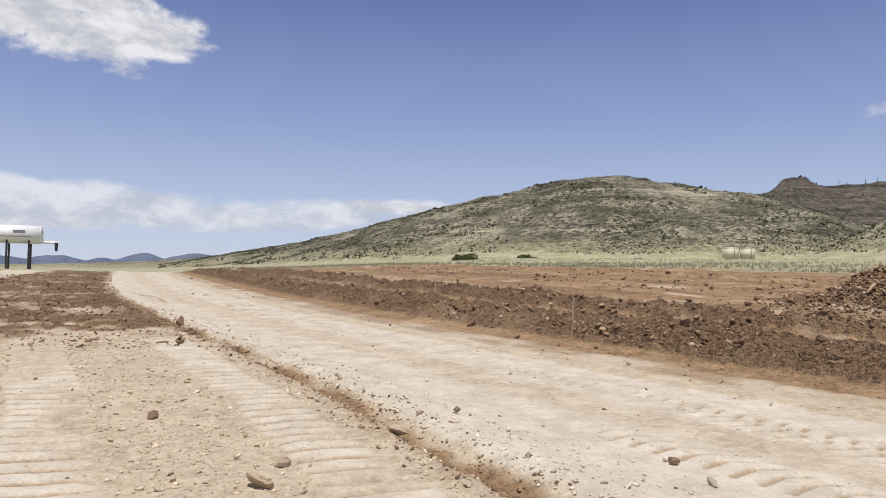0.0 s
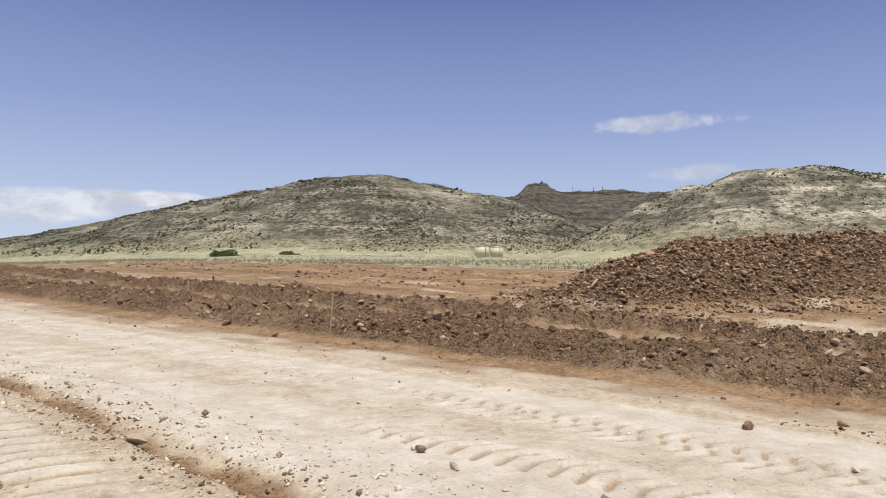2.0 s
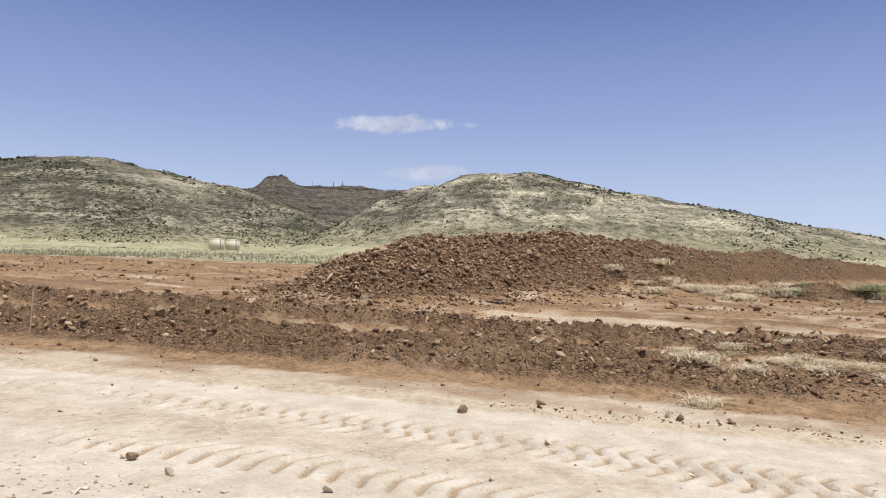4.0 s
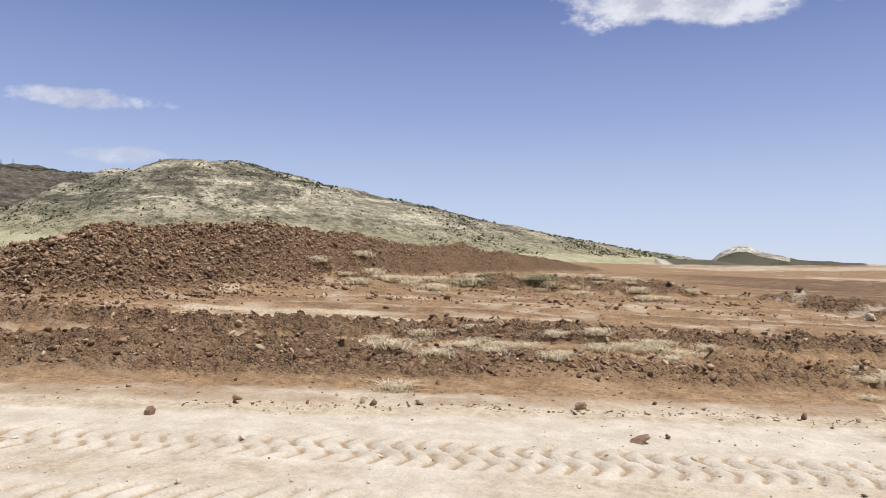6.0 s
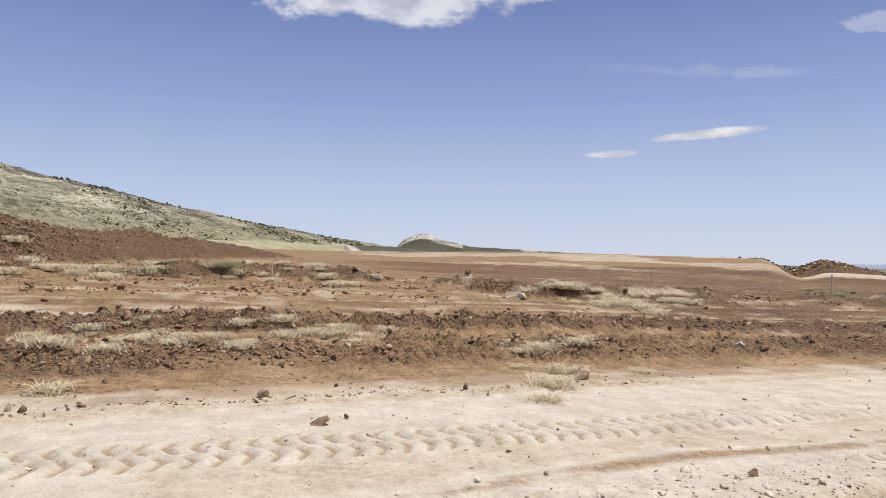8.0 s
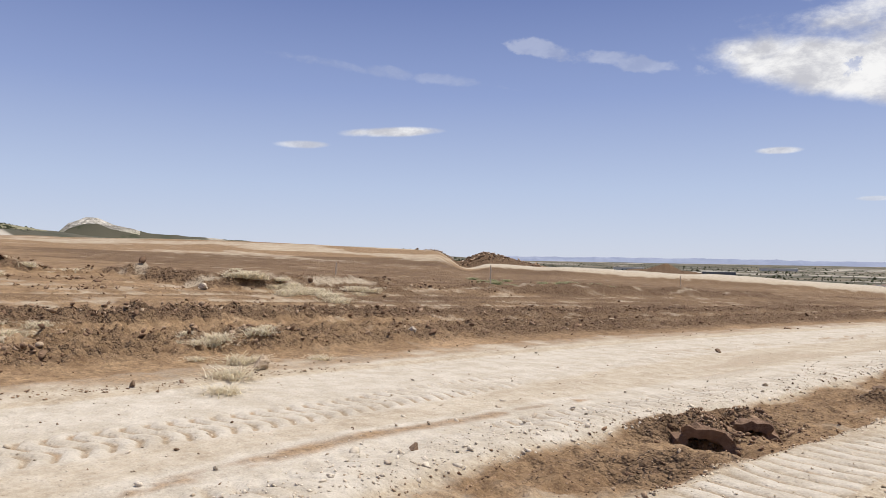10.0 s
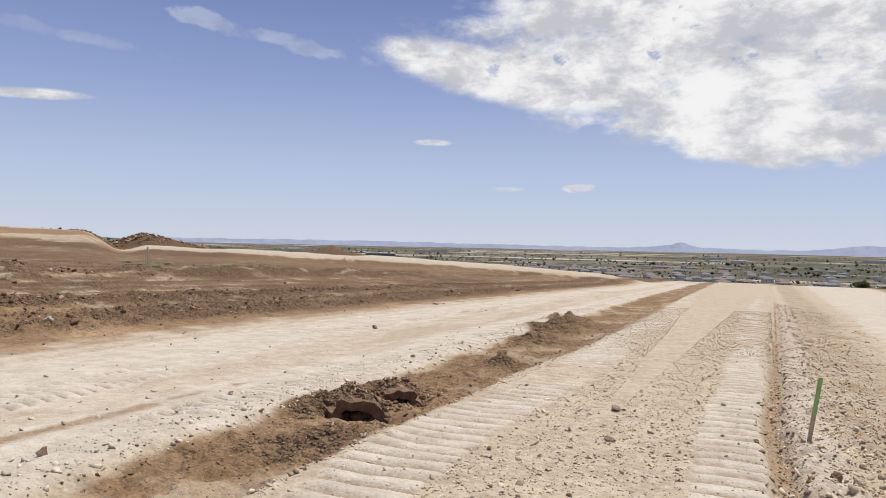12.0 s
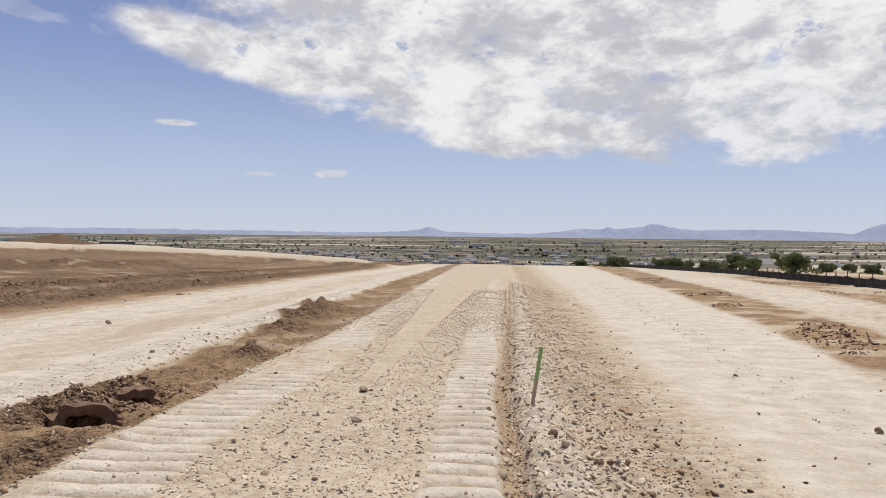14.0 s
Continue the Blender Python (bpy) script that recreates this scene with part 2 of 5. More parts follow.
def lay(x, y, full=False):
    """Height and the shares of the surfaces at x, y."""
    r = np.hypot(x, y)
    az = np.degrees(np.arctan2(x, y))
    az = np.where(az < -100, az + 360, az)
    wob = (fbm(x * 0.35, y * 0.35, 3, 3) - 0.5)
    s = drift(y)
    u = x - s + wob * 0.2
    w = x - west_line(y) + wob * 0.2
    w = np.where(w < -2, -2 + (w + 2) / widening(y), w)
    near, far = road_near(y) - s, road_far(y) - s
    pe = pad_east(y) - s
    along = np.interp(y, [-400, -220, -120, -60, 0, 40, 70, 100, 140, 300], [-19, -7.4, -4.0, -2.0, 0, 1.25, 1.85, 2.05, 1.9, 1.0])
    e = u - far
    n1 = fbm(x * 1.1, y * 1.1, 4, 11)
    n2 = fbm(x * 4.0, y * 4.0, 4, 21)
    n5 = fbm(x * 9.0, y * 9.0, 3, 27)
    n6 = fbm(x * 0.3, y * 0.09, 4, 29)
    n3 = fbm(x * 0.22, y * 0.5, 3, 31)
    lump = np.abs(fbm(x * 2.3, y * 2.3, 4, 41) - 0.5) * 2
    close = 1 - step(r, 50, 110)
    # cross section east of the road
    c = np.interp(e, [0, 1.7, 2.6, 4.5, 6, 8, 10, 17, 20, 28, 60, 100], [0, 0.02, 0.10, 0.22, 0.30, 0.36, 0.50, 1.0, 1.2, 1.35, 2.3, 3.4])
    north, upper = step(y, -1, 6), step(y, -4, -1)
    ec = e + 5 * step(-y, 8.5, 12)
    row_a = band(e, 2.5, 4.7, 0.5) * (0.12 + 0.16 * north) * (0.35 + 1.1 * n3)
    row_b = band(e, 5.9, 7.9, 0.5) * (0.22 + 0.1 * north) * (0.4 + 1.0 * fbm(x * 0.4, y * 0.3, 3, 51))
    row_c = band(ec, 19.0, 21.5, 0.9) * 0.45 * step(fbm(x * 0.25, y * 0.25, 2, 61), 0.25, 0.6) * (1 - band(y, -9.5, -6.5, 1.0))
    row_c = row_c * (1 - step(y, 4, 8))
    calm = 1 - 0.65 * step(-y, 8, 17)
    row_a, row_b = row_a * calm, row_b * calm
    rough = np.clip(band(e, 2.4, 8.2, 0.3) * (1 - 0.92 * band(e, 4.5, 5.9, 0.25) * upper) * (1 - (0.75 - 0.6 * north) * (e < 5) * upper) + band(ec, 18.4, 22, 0.6), 0, 1) * close
    heap, hd = ridge(x, y, HEAP, 3.7, 0.95)
    heap = heap * (0.70 + 0.36 * fbm(x * 0.35, y * 0.35, 3, 71))
    heaped = step(heap, 0.12, 0.35)
    rough = np.maximum(rough, heaped)
    z = along + c * close + np.interp(e, [0, 28, 100], [0, 1.35, 3.0]) * (1 - close) * (e > 0)
    z = z + (row_a + row_b + row_c) * close + heap
    z = z + rough * (0.4 + 0.6 * calm) * ((lump - 0.3) * 0.24 + (n2 - 0.5) * 0.26 + (n5 - 0.5) * 0.18)
    chunk = np.zeros_like(z)
    where = (rough > 0.05) & (r < 70)
    if where.any():
        wx, wy = x[where] + 0.3 * n1[where], y[where] + 0.3 * n2[where]
        chunk[where] = (0.55 - cellular(wx * 2.6, wy * 2.6, 5)) * 0.15 + (0.55 - cellular(wx * 5.5, wy * 5.5, 6)) * 0.10
    z = z + rough * (0.4 + 0.6 * calm) * chunk
    spoil, _ = ridge(x, y, SPOIL, 11.0, 0.9)
    mound, _ = ridge(x, y, MOUND, 14.0, 1.0)
    bank, _ = ridge(x, y, BANK, 16.0, 0.8)
    spoil = (spoil + mound) * (0.8 + 0.4 * fbm(x * 0.2, y * 0.2, 4, 161))
    z = z + bank * (0.75 + 0.5 * fbm(x * 0.15, y * 0.15, 3, 141)) + spoil
    # ditch beside the pad, with torn up lumps
    ditch = band(u, pe + 0.05, near - 0.05, 0.22)
    z = z - ditch * 0.08 + ditch * ((lump - 0.35) * 0.09 + (n2 - 0.5) * 0.09 + (n5 - 0.5) * 0.06) * close
    torn = np.zeros_like(z)
    for mx, my, mh, mr in ((4.58, -8.35, 0.24, 0.62), (4.45, -9.25, 0.2, 0.58), (4.75, -7.75, 0.14, 0.45), (3.75, -6.4, 0.14, 0.7), (4.9, -20.2, 0.50, 1.0), (5.0, -23.6, 0.5, 1.1), (4.6, -17.6, 0.25, 0.8), (4.0, -13.0, 0.22, 0.5)):
        g = np.exp(-((x - mx) ** 2 + ((y - my) * 0.8) ** 2) / mr ** 2 * 2.2)
        z = z + mh * g * (0.6 + 0.9 * lump)
        torn = np.maximum(torn, g)
    for mx, my, mh, mr in ((4.24, -7.85, 0.34, 0.30), (4.14, -8.8, 0.30, 0.28)):
        z = z - mh * np.exp(-(((x - mx) / 1.5) ** 2 + (y - my) ** 2) / mr ** 2 * 1.6)
    # pad, its rubble edge and the road beyond
    pad = (1 - step(u, pe - 0.12, pe + 0.12)) * step(w, -1.25, -1.0) * (1 - step(y, 13, 19))
    z = z + pad * 0.07
    rubble = band(w, -2.15, -1.2, 0.25) * (1 - step(y, 13, 19))
    crest = band(w, -1.75, -1.3, 0.15) * (1 - step(y, 13, 19))
    rut = band(w, -1.26, -1.04, 0.06) * (1 - step(y, 13, 19))
    z = z + rubble * (0.02 + (lump - 0.3) * 0.14 + (n5 - 0.5) * 0.1) + crest * 0.09 - rut * 0.07
    west = band(w, -6.3, -2.3, 0.3)
    z = z - west * 0.06
    beyond = 1 - step(w, -8.2, -7.4)
    z = z + beyond * close * ((lump - 0.3) * 0.3 * step(n3, 0.45, 0.6))
    red_n = band(u, -2.9, near - 0.3, 0.4) * step(y + (n1 - 0.5) * 10, 11, 23) * (1 - step(y, 70, 110))
    z = z + red_n * (lump - 0.3) * 0.25 * close
    # prints of tyres
    tread, gaps = np.zeros_like(z), np.zeros_like(z)
    track = far + np.interp(y, [-12, -5, -3, 0, 2, 5, 14], [-1.9, -2.3, -2.1, -1.9, -1.55, -1.35, -0.85])
    inner = far + np.interp(y, [0, 3, 14], [-3.3, -3.2, -2.9])
    northern, southern = step(y, -0.5, 2.5), 1 - step(y, -2.0, 1.0)
    prints = ((u, track_east(y), 0.48 - 0.14 * step(y, 0, 5), 0.28, 0.10, 0.042, 3, pad),
              (w, track_west(y), 0.30 + 0.1 * step(y, 0, 5), 0.29, -0.10, 0.044, 3, pad),
              (u, near + 0.75, 0.42, 0.25, 0.3, 0.045, 2, southern), (u, inner, 0.30, 0.25, 0.35, 0.045, 2, northern),
              (u, track - 0.24, 0.23, 0.25, -0.4, 0.045, 2, 1.0), (u, track + 0.24, 0.22, 0.25, 0.4, 0.045, 2, 1.0), (w, -2.75, 0.36, 0.25, 0.15, 0.035, 4, 1.0))
    for v, centre, half, pitch, skew, deep, wide, keep in prints:
        ins, wave = treads(v, y, centre, half, pitch, skew, wide)
        ins = ins * keep * close * (0.35 + 0.65 * step(fbm(x * 0.6, y * 0.25, 3, 81), 0.34, 0.52))
        z = z + ins * (wave * deep * (0.8 + 0.4 * n1) - deep * 0.6)
        tread = np.maximum(tread, ins)
        gaps = np.maximum(gaps, ins * (1 - wave))
    ruts = band(e, 9.3, 9.6, 0.08) + band(e, 10.6, 10.9, 0.08) + band(e, 12.5, 12.8, 0.1) + band(e, 14.6, 15.0, 0.1) + band(e, 8.7, 18.4, 0.3) * (fbm(x * 3.2, y * 0.5, 3, 171) - 0.5) * 1.6
    z = z - ruts * 0.06 * close
    lines = band(e, 9.2, 9.7, 0.12) + band(e, 10.5, 11.0, 0.12) + band(e, 12.4, 12.9, 0.12) + band(e, 14.5, 15.1, 0.12)
    road = step(u, near - 0.1, near + 0.15) * (1 - step(u, far - 0.15, far + 0.15))
    z = z - road * 0.03 + road * band(u, near + 0.0, near + 0.7, 0.2) * 0.06
    lumpy = road * band(u, near - 0.1, near + 1.2, 0.25) * (1 - 0.7 * tread)
    even = np.clip(np.maximum(road * (1 - 0.75 * lumpy), np.maximum(pad * (0.55 + 0.45 * tread), west)), 0, 1)
    z = z + (n2 - 0.5) * 0.055 * close * (1 - 0.8 * even) + (n1 - 0.5) * 0.06 * close * (1 - 0.5 * even) + (n5 - 0.5) * 0.035 * close * (0.5 * pad * (1 - tread) + lumpy)
    # the country round the site
    base = np.interp(az, [-100, -30, -10, 0, 10, 25, 50, 75, 90, 105, 115, 122, 127, 131, 133, 137, 150, 180, 215, 260],
                     [0.0, 0.05, 0.1, 0.15, 0.7, 1.6, 1.68, 1.4, 0.95, 0.8, 0.85, 0.66, 0.50, 0.40, 0.22, -1.9, -2.5, -2.5, -2.5, 0.0])
    south = step(az, 131.5, 136) * (1 - step(az, 235, 265))
    valley = np.interp(r, [0, 150, 330, 700, 1100, 1600, 2300, 3200, 4900, 9000], [-2.2, -2.35, -2.9, -2.75, -2.0, -1.3, -0.80, -0.46, -0.13, -0.1])
    easy = base * (1 - step(r, 900, 3500)) + 0.05
    country = EYE + r * np.tan(np.radians(easy * (1 - south) + valley * south))
    country = country + (fbm(x / 55, y / 55, 4, 91) - 0.5) * np.clip(r / 120, 0, 2.2)
    wide = step(r, 62, 150) * (1 - south) + step(r, 170, 330) * south
    z = z * (1 - wide) + country * wide
    mass = np.zeros_like(z)
    hills = {}
    for name, (line, width, power) in HILLS.items():
        h, d = ridge(x, y, line, width, power)
        h = h * (0.94 + 0.12 * fbm(x / 120, y / 120, 4, 101))
        hills[name] = h
        mass = np.maximum(mass, h)
    gully = (0.5 - np.abs(fbm(x / 70 + 5, y / 70, 4, 111) - 0.5)) * 2
    mass_r = mass * (0.93 + 0.07 * gully) + (fbm(x / 16, y / 16, 4, 121) - 0.5) * np.clip(mass * 0.08, 0, 5)
    crag = np.clip(hills["rocky_peak"] - 105, 0, 60) * band(az, 46.3, 48.6, 0.7)
    mass_r = mass_r + crag * (0.04 + 0.40 * fbm(x / 14, y / 14, 4, 131))
    z = np.maximum(z, mass_r) * (mass > 1) + z * (mass <= 1)
    hill = step(mass - country, 1, 9) * step(r, 120, 200) * (mass > 1)
    # surfaces
    streak = fbm(x * 1.6, y * 0.22, 4, 151) * close + fbm(x * 0.05, y * 0.02, 3, 33) * (1 - close)
    middle = np.maximum(band(u, near + 1.7, track - 0.5, 0.2) * (1 - northern), band(u, inner + 0.35, track - 0.5, 0.2) * northern)
    white = road * (0.55 + 0.7 * streak) * (1 - np.clip(0.62 * middle * (0.72 + 0.45 * streak), 0, 1))
    white = np.clip(white + road * tread * 0.22, 0, 1)
    white = np.maximum(white, band(w, -6.1, -3.25, 0.35) * (0.5 + 0.6 * streak) * (1 - step(y, 10, 16) * 0.3))
    white = np.maximum(white, band(e, 0.2, 1.7, 0.3) * (0.1 + 0.5 * streak))
    white = np.maximum(white, tread * pad * 0.75)
    white = np.maximum(white, band(w, -10.2, -7.7, 0.5) * (0.1 + 0.7 * n6))
    white = np.maximum(white, 0.45 * step(bank, 0.5, 1.2))
    red = np.clip(step(e, 1.2, 2.3) + 0.42 * step(e, 0.1, 0.8) + 0.85 * band(w, -7.7, -6.15, 0.3) * (0.4 + 0.9 * n1) + ditch * 0.72 + torn * 1.2 + red_n * (0.25 + 0.9 * n3) + (1 - step(w, -10.8, -10.0)) * (0.25 + 0.4 * step(n6, 0.4, 0.6)), 0, 1) * (1 - step(bank, 0.3, 0.9))
    red = red * (1 - 0.22 * band(e, 8.4, 18.5, 0.6) * (1 - step(-y, 10, 22)) * (1 - step(y, 6, 12))) * (0.62 + 0.6 * step(n1, 0.3, 0.6)) * np.where(e > 8, np.clip(0.45 + 0.95 * streak, 0, 1.1), 1)
    red = red * (1 - 0.45 * lines * close * step(n3, 0.3, 0.5)) * (1 - 0.25 * band(e, 4.6, 5.9, 0.3)) * (1 - 0.15 * band(e, 8.6, 11.0, 0.4) * north)
    red = np.maximum(red, np.maximum(heaped, step(spoil, 0.3, 1.0)) * 0.95)
    red = np.maximum(red, road * band(u, near + 1.3, near + 1.6, 0.25) * (0.15 + 0.55 * step(streak + 0.4 * (n2 - 0.5), 0.38, 0.62)) * southern * (1 - step(-y, 9, 16)))
    red = np.maximum(red, band(u, 2.05, near, 0.3) * step(y, 0, 4) * (0.1 + 0.5 * n2) * (1 - tread))
    red = np.maximum(red, np.maximum(rut * 0.5, band(w, -2.9, -1.75, 0.35) * (0.05 + 0.45 * n2 + 0.2 * n1)))
    red = np.maximum(red, road * step(-y, 5, 10) * step(streak, 0.5, 0.64) * 0.34)
    white = np.maximum(white, crest * 0.45)
    # Cleat gaps take darker soil colour, which paints in the shade of the recesses.
    white = white * (1 - 0.9 * gaps)
    red = np.maximum(red, gaps * (0.48 + 0.18 * pad * step(y, 0, 4)))
    edge = np.interp(az, [0, 30, 48, 56, 80, 95, 125, 140, 180, 215], [75, 58, 46, 47, 150, 420, 120, 125, 230, 150]) * (0.9 + 0.2 * n1)
    grass = step(r, edge - 6, edge + 8)
    bench = band(az, 100, 133, 2.0) * step(r, 72, 95) * (1 - step(r, 330, 420))
    red = red * (1 - 0.65 * bench * step(fbm(x * 0.05, y * 0.05, 3, 43), 0.38, 0.55))
    white = np.maximum(white, bench * 0.12 * streak * 2)
    grass = grass * (1 - bench) * (1 - step(spoil, 0.1, 0.5)) * (1 - step(bank, 0.05, 0.3))
    red = red * (1 - grass)
    white = white * (1 - grass * 0.85)
    rows = np.clip(band(e, 2.3, 4.6, 0.3) * (0.45 + 0.55 * north) + band(e, 5.9, 8.2, 0.3) + band(ec, 18.6, 21.6, 0.4) * (row_c > 0.1) + heaped + step(spoil, 0.3, 1), 0, 1)
    # Share by which the soil is darkened in rows, mounds and ditch.
    dark_share = np.clip(rows * (0.1 + 0.95 * n1) + step(spoil, 0.2, 0.6) + ditch * (0.05 + 0.25 * n1) + red_n * (0.3 + 0.4 * n1) + rows * 0.25 * north + torn * 0.5 + band(e, 8.5, 60, 1) * step(streak, 0.52, 0.62) * 0.25 + band(e, 2, 70, 1) * step(-y, 8, 20) * (0.1 + 0.5 * streak), 0, 1)
    kind = np.zeros(z.shape, np.int8)
    kind[(road > 0.5) & (r < 240)] = 1
    kind[(pad > 0.5) & (r < 240)] = 2
    kind[(west > 0.5) & (r < 240)] = 3
    kind[(heaped > 0.5) & (r < 90)] = 4
    kind[(grass > 0.5) & (south < 0.5)] = 5
    kind[((south >= 0.5) & (r > 300)) | ((az > 100) & (az < 240) & (r > 400))] = 6
    for k, name in enumerate(HILLS):
        kind[(hill > 0.5) & (hills[name] >= mass - 1e-6)] = 7 + k
    shares = np.stack([np.clip(white, 0, 1), np.clip(red, 0, 1), np.clip(grass, 0, 1), np.clip(dark_share, 0, 1)], -1)
    if full:
        return z, kind, shares, hill, step(mass - country, 4, 26) * (mass > 1)
    return z, kind, shares, hill


def height(x, y):
    return float(lay(np.array([float(x)]), np.array([float(y)]))[0][0])


def heights(xs, ys):
    return lay(np.asarray(xs, float), np.asarray(ys, float))[0]


# ---- materials ----


def material(name):
    m = bpy.data.materials.new(name)
    m.use_nodes = True
    n = Net(m.node_tree)
    b = n.node("ShaderNodeBsdfPrincipled")
    n.put(n.node("ShaderNodeOutputMaterial").inputs[0], b.outputs[0])
    return m, n, b


def bumped(n, b, h, strength, distance):
    k = n.node("ShaderNodeBump")
    k.inputs["Strength"].default_value, k.inputs["Distance"].default_value = strength, distance
    n.put(k.inputs["Height"], h)
    n.put(b.inputs["Normal"], k.outputs[0])


def earth_material():
    """Graded ground: gravel, pale caliche, red soil and dry grass by the shares laid over the terrain."""
    m, n, b = material("earth")
    p = n.node("ShaderNodeTexCoord").outputs["Object"]
    att = n.node("ShaderNodeAttribute", attribute_name="shares")
    sep = n.node("ShaderNodeSeparateColor")
    n.put(sep.inputs[0], att.outputs["Color"])
    big, mid, small, grit = n.noise(p, 0.3, 5), n.noise(p, 2.2, 6, 0.6), n.noise(p, 11, 6, 0.65), n.noise(p, 60, 4, 0.7)
    stones = n.cells(p, 26.0)
    pebble = n.ramp(stones.outputs["Distance"], 0.1, 0.45, 1.0, 0.0)
    pick = n.node("ShaderNodeSeparateColor")
    n.put(pick.inputs[0], stones.outputs["Color"])
    some = n.math("MULTIPLY", pebble, n.ramp(pick.outputs[0], 0.62, 0.7))
    gravel = n.mix(n.ramp(mid, 0.3, 0.7), (0.325, 0.258, 0.178), (0.445, 0.365, 0.262))
    gravel = n.mix(n.ramp(small, 0.35, 0.75), gravel, (0.50, 0.43, 0.33))
    gravel = n.mix(n.math("MULTIPLY", some, 0.7), gravel, n.mix(pick.outputs[1], (0.22, 0.16, 0.11), (0.55, 0.48, 0.38)))
    pale = n.mix(n.ramp(mid, 0.3, 0.75), (0.43, 0.372, 0.292), (0.555, 0.50, 0.418))
    pale = n.mix(n.math("MULTIPLY", n.ramp(small, 0.55, 0.8), 0.5), pale, (0.42, 0.33, 0.24))
    soil = n.mix(n.ramp(mid, 0.3, 0.72), (0.20, 0.125, 0.066), (0.345, 0.232, 0.130))
    soil = n.mix(n.ramp(big, 0.5, 0.8), soil, (0.40, 0.27, 0.155))
    soil = n.mix(n.math("MULTIPLY", n.ramp(small, 0.46, 0.62), 0.5), soil, (0.075, 0.043, 0.026))
    # Darker soil tones, mixed in by the alpha share.
    dark_soil = n.mix(n.ramp(small, 0.35, 0.7), (0.065, 0.035, 0.021), (0.165, 0.093, 0.054))
    soil = n.mix(n.math("MULTIPLY", att.outputs["Alpha"], 0.35), soil, dark_soil)
    soil = n.mix(n.math("MULTIPLY", n.ramp(grit, 0.5, 0.7), 0.4), soil, (0.34, 0.235, 0.15))
    soil = n.mix(n.math("MULTIPLY", some, 0.45), soil, (0.36, 0.25, 0.18))
    lumps, crumbs = n.cells(p, 6.5), n.cells(p, 19.0)
    tones = []
    for cell, near_, far_ in ((lumps, 0.15, 0.75), (crumbs, 0.1, 0.6)):
        k = n.node("ShaderNodeSeparateColor")
        n.put(k.inputs[0], cell.outputs["Color"])
        tones.append((k.outputs[0], n.ramp(cell.outputs["Distance"], near_, far_, 1.0, 0.0)))
    clod_tone = n.mix(tones[1][0], (0.115, 0.067, 0.041), (0.37, 0.25, 0.155))
    clod_tone = n.mix(n.math("MULTIPLY", tones[0][1], 0.6), clod_tone, n.mix(tones[0][0], (0.13, 0.076, 0.046), (0.33, 0.215, 0.13)))
    # Painted shade: near-black brown in the gaps between crumbs.
    clod_tone = n.mix(n.math("MULTIPLY", n.ramp(tones[1][1], 0.45, 0.1), 0.6), clod_tone, (0.075, 0.043, 0.028))
    loose = n.ramp(n.math("ADD", att.outputs["Alpha"], n.math("MULTIPLY", n.math("SUBTRACT", mid, 0.5), 0.8)), 0.05, 0.55)
    soil = n.mix(n.math("MULTIPLY", loose, 0.5), soil, clod_tone)
    heave = n.math("MULTIPLY", n.math("ADD", n.math("MULTIPLY", tones[0][1], 1.0), n.math("MULTIPLY", tones[1][1], 0.6)), n.math("ADD", n.math("MULTIPLY", loose, sep.outputs[1]), 0.06))
    turf = n.mix(n.ramp(n.noise(p, 0.12, 5, 0.6), 0.35, 0.65), (0.27, 0.255, 0.155), (0.38, 0.35, 0.24))
    turf = n.mix(n.ramp(n.noise(p, 0.9, 5, 0.7), 0.45, 0.75), turf, (0.20, 0.215, 0.10))
    c = n.mix(n.ramp(n.math("ADD", sep.outputs[0], n.math("MULTIPLY", n.math("SUBTRACT", mid, 0.5), 0.5)), 0.15, 0.75), gravel, pale)
    c = n.mix(n.ramp(n.math("ADD", sep.outputs[1], n.math("MULTIPLY", n.math("SUBTRACT", mid, 0.5), 0.6)), 0.2, 0.7), c, soil)
    c = n.mix(n.ramp(n.math("ADD", sep.outputs[2], n.math("MULTIPLY", n.math("SUBTRACT", big, 0.5), 0.6)), 0.35, 0.65), c, turf)
    specks = n.ramp(n.noise(p, 34, 5, 0.75), 0.36, 0.64, 0.70, 1.20, "LINEAR")
    mottle = n.ramp(n.noise(p, 7.5, 6, 0.72), 0.36, 0.64, 0.80, 1.14, "LINEAR")
    tone = n.node("ShaderNodeCombineColor")
    for k in range(3):
        n.put(tone.inputs[k], n.math("MULTIPLY", specks, mottle))
    c = n.mix(n.math("ADD", n.math("MULTIPLY", sep.outputs[1], 0.6), 0.35, clamp=True), c, tone.outputs[0], "MULTIPLY")
    n.put(b.inputs["Base Color"], c)
    b.inputs["Roughness"].default_value = 0.95
    b.inputs["Specular IOR Level"].default_value = 0.15
    h = n.math("ADD", n.math("MULTIPLY", small, 0.7), n.math("ADD", n.math("MULTIPLY", grit, 0.16), n.math("MULTIPLY", some, 0.3)))
    first = n.node("ShaderNodeBump")
    first.inputs["Strength"].default_value, first.inputs["Distance"].default_value = 0.9, 0.10
    n.put(first.inputs["Height"], heave)
    second = n.node("ShaderNodeBump")
    second.inputs["Strength"].default_value, second.inputs["Distance"].default_value = 0.6, 0.05
    n.put(second.inputs["Height"], h)
    n.put(second.inputs["Normal"], first.outputs[0])
    n.put(b.inputs["Normal"], second.outputs[0])
    return m


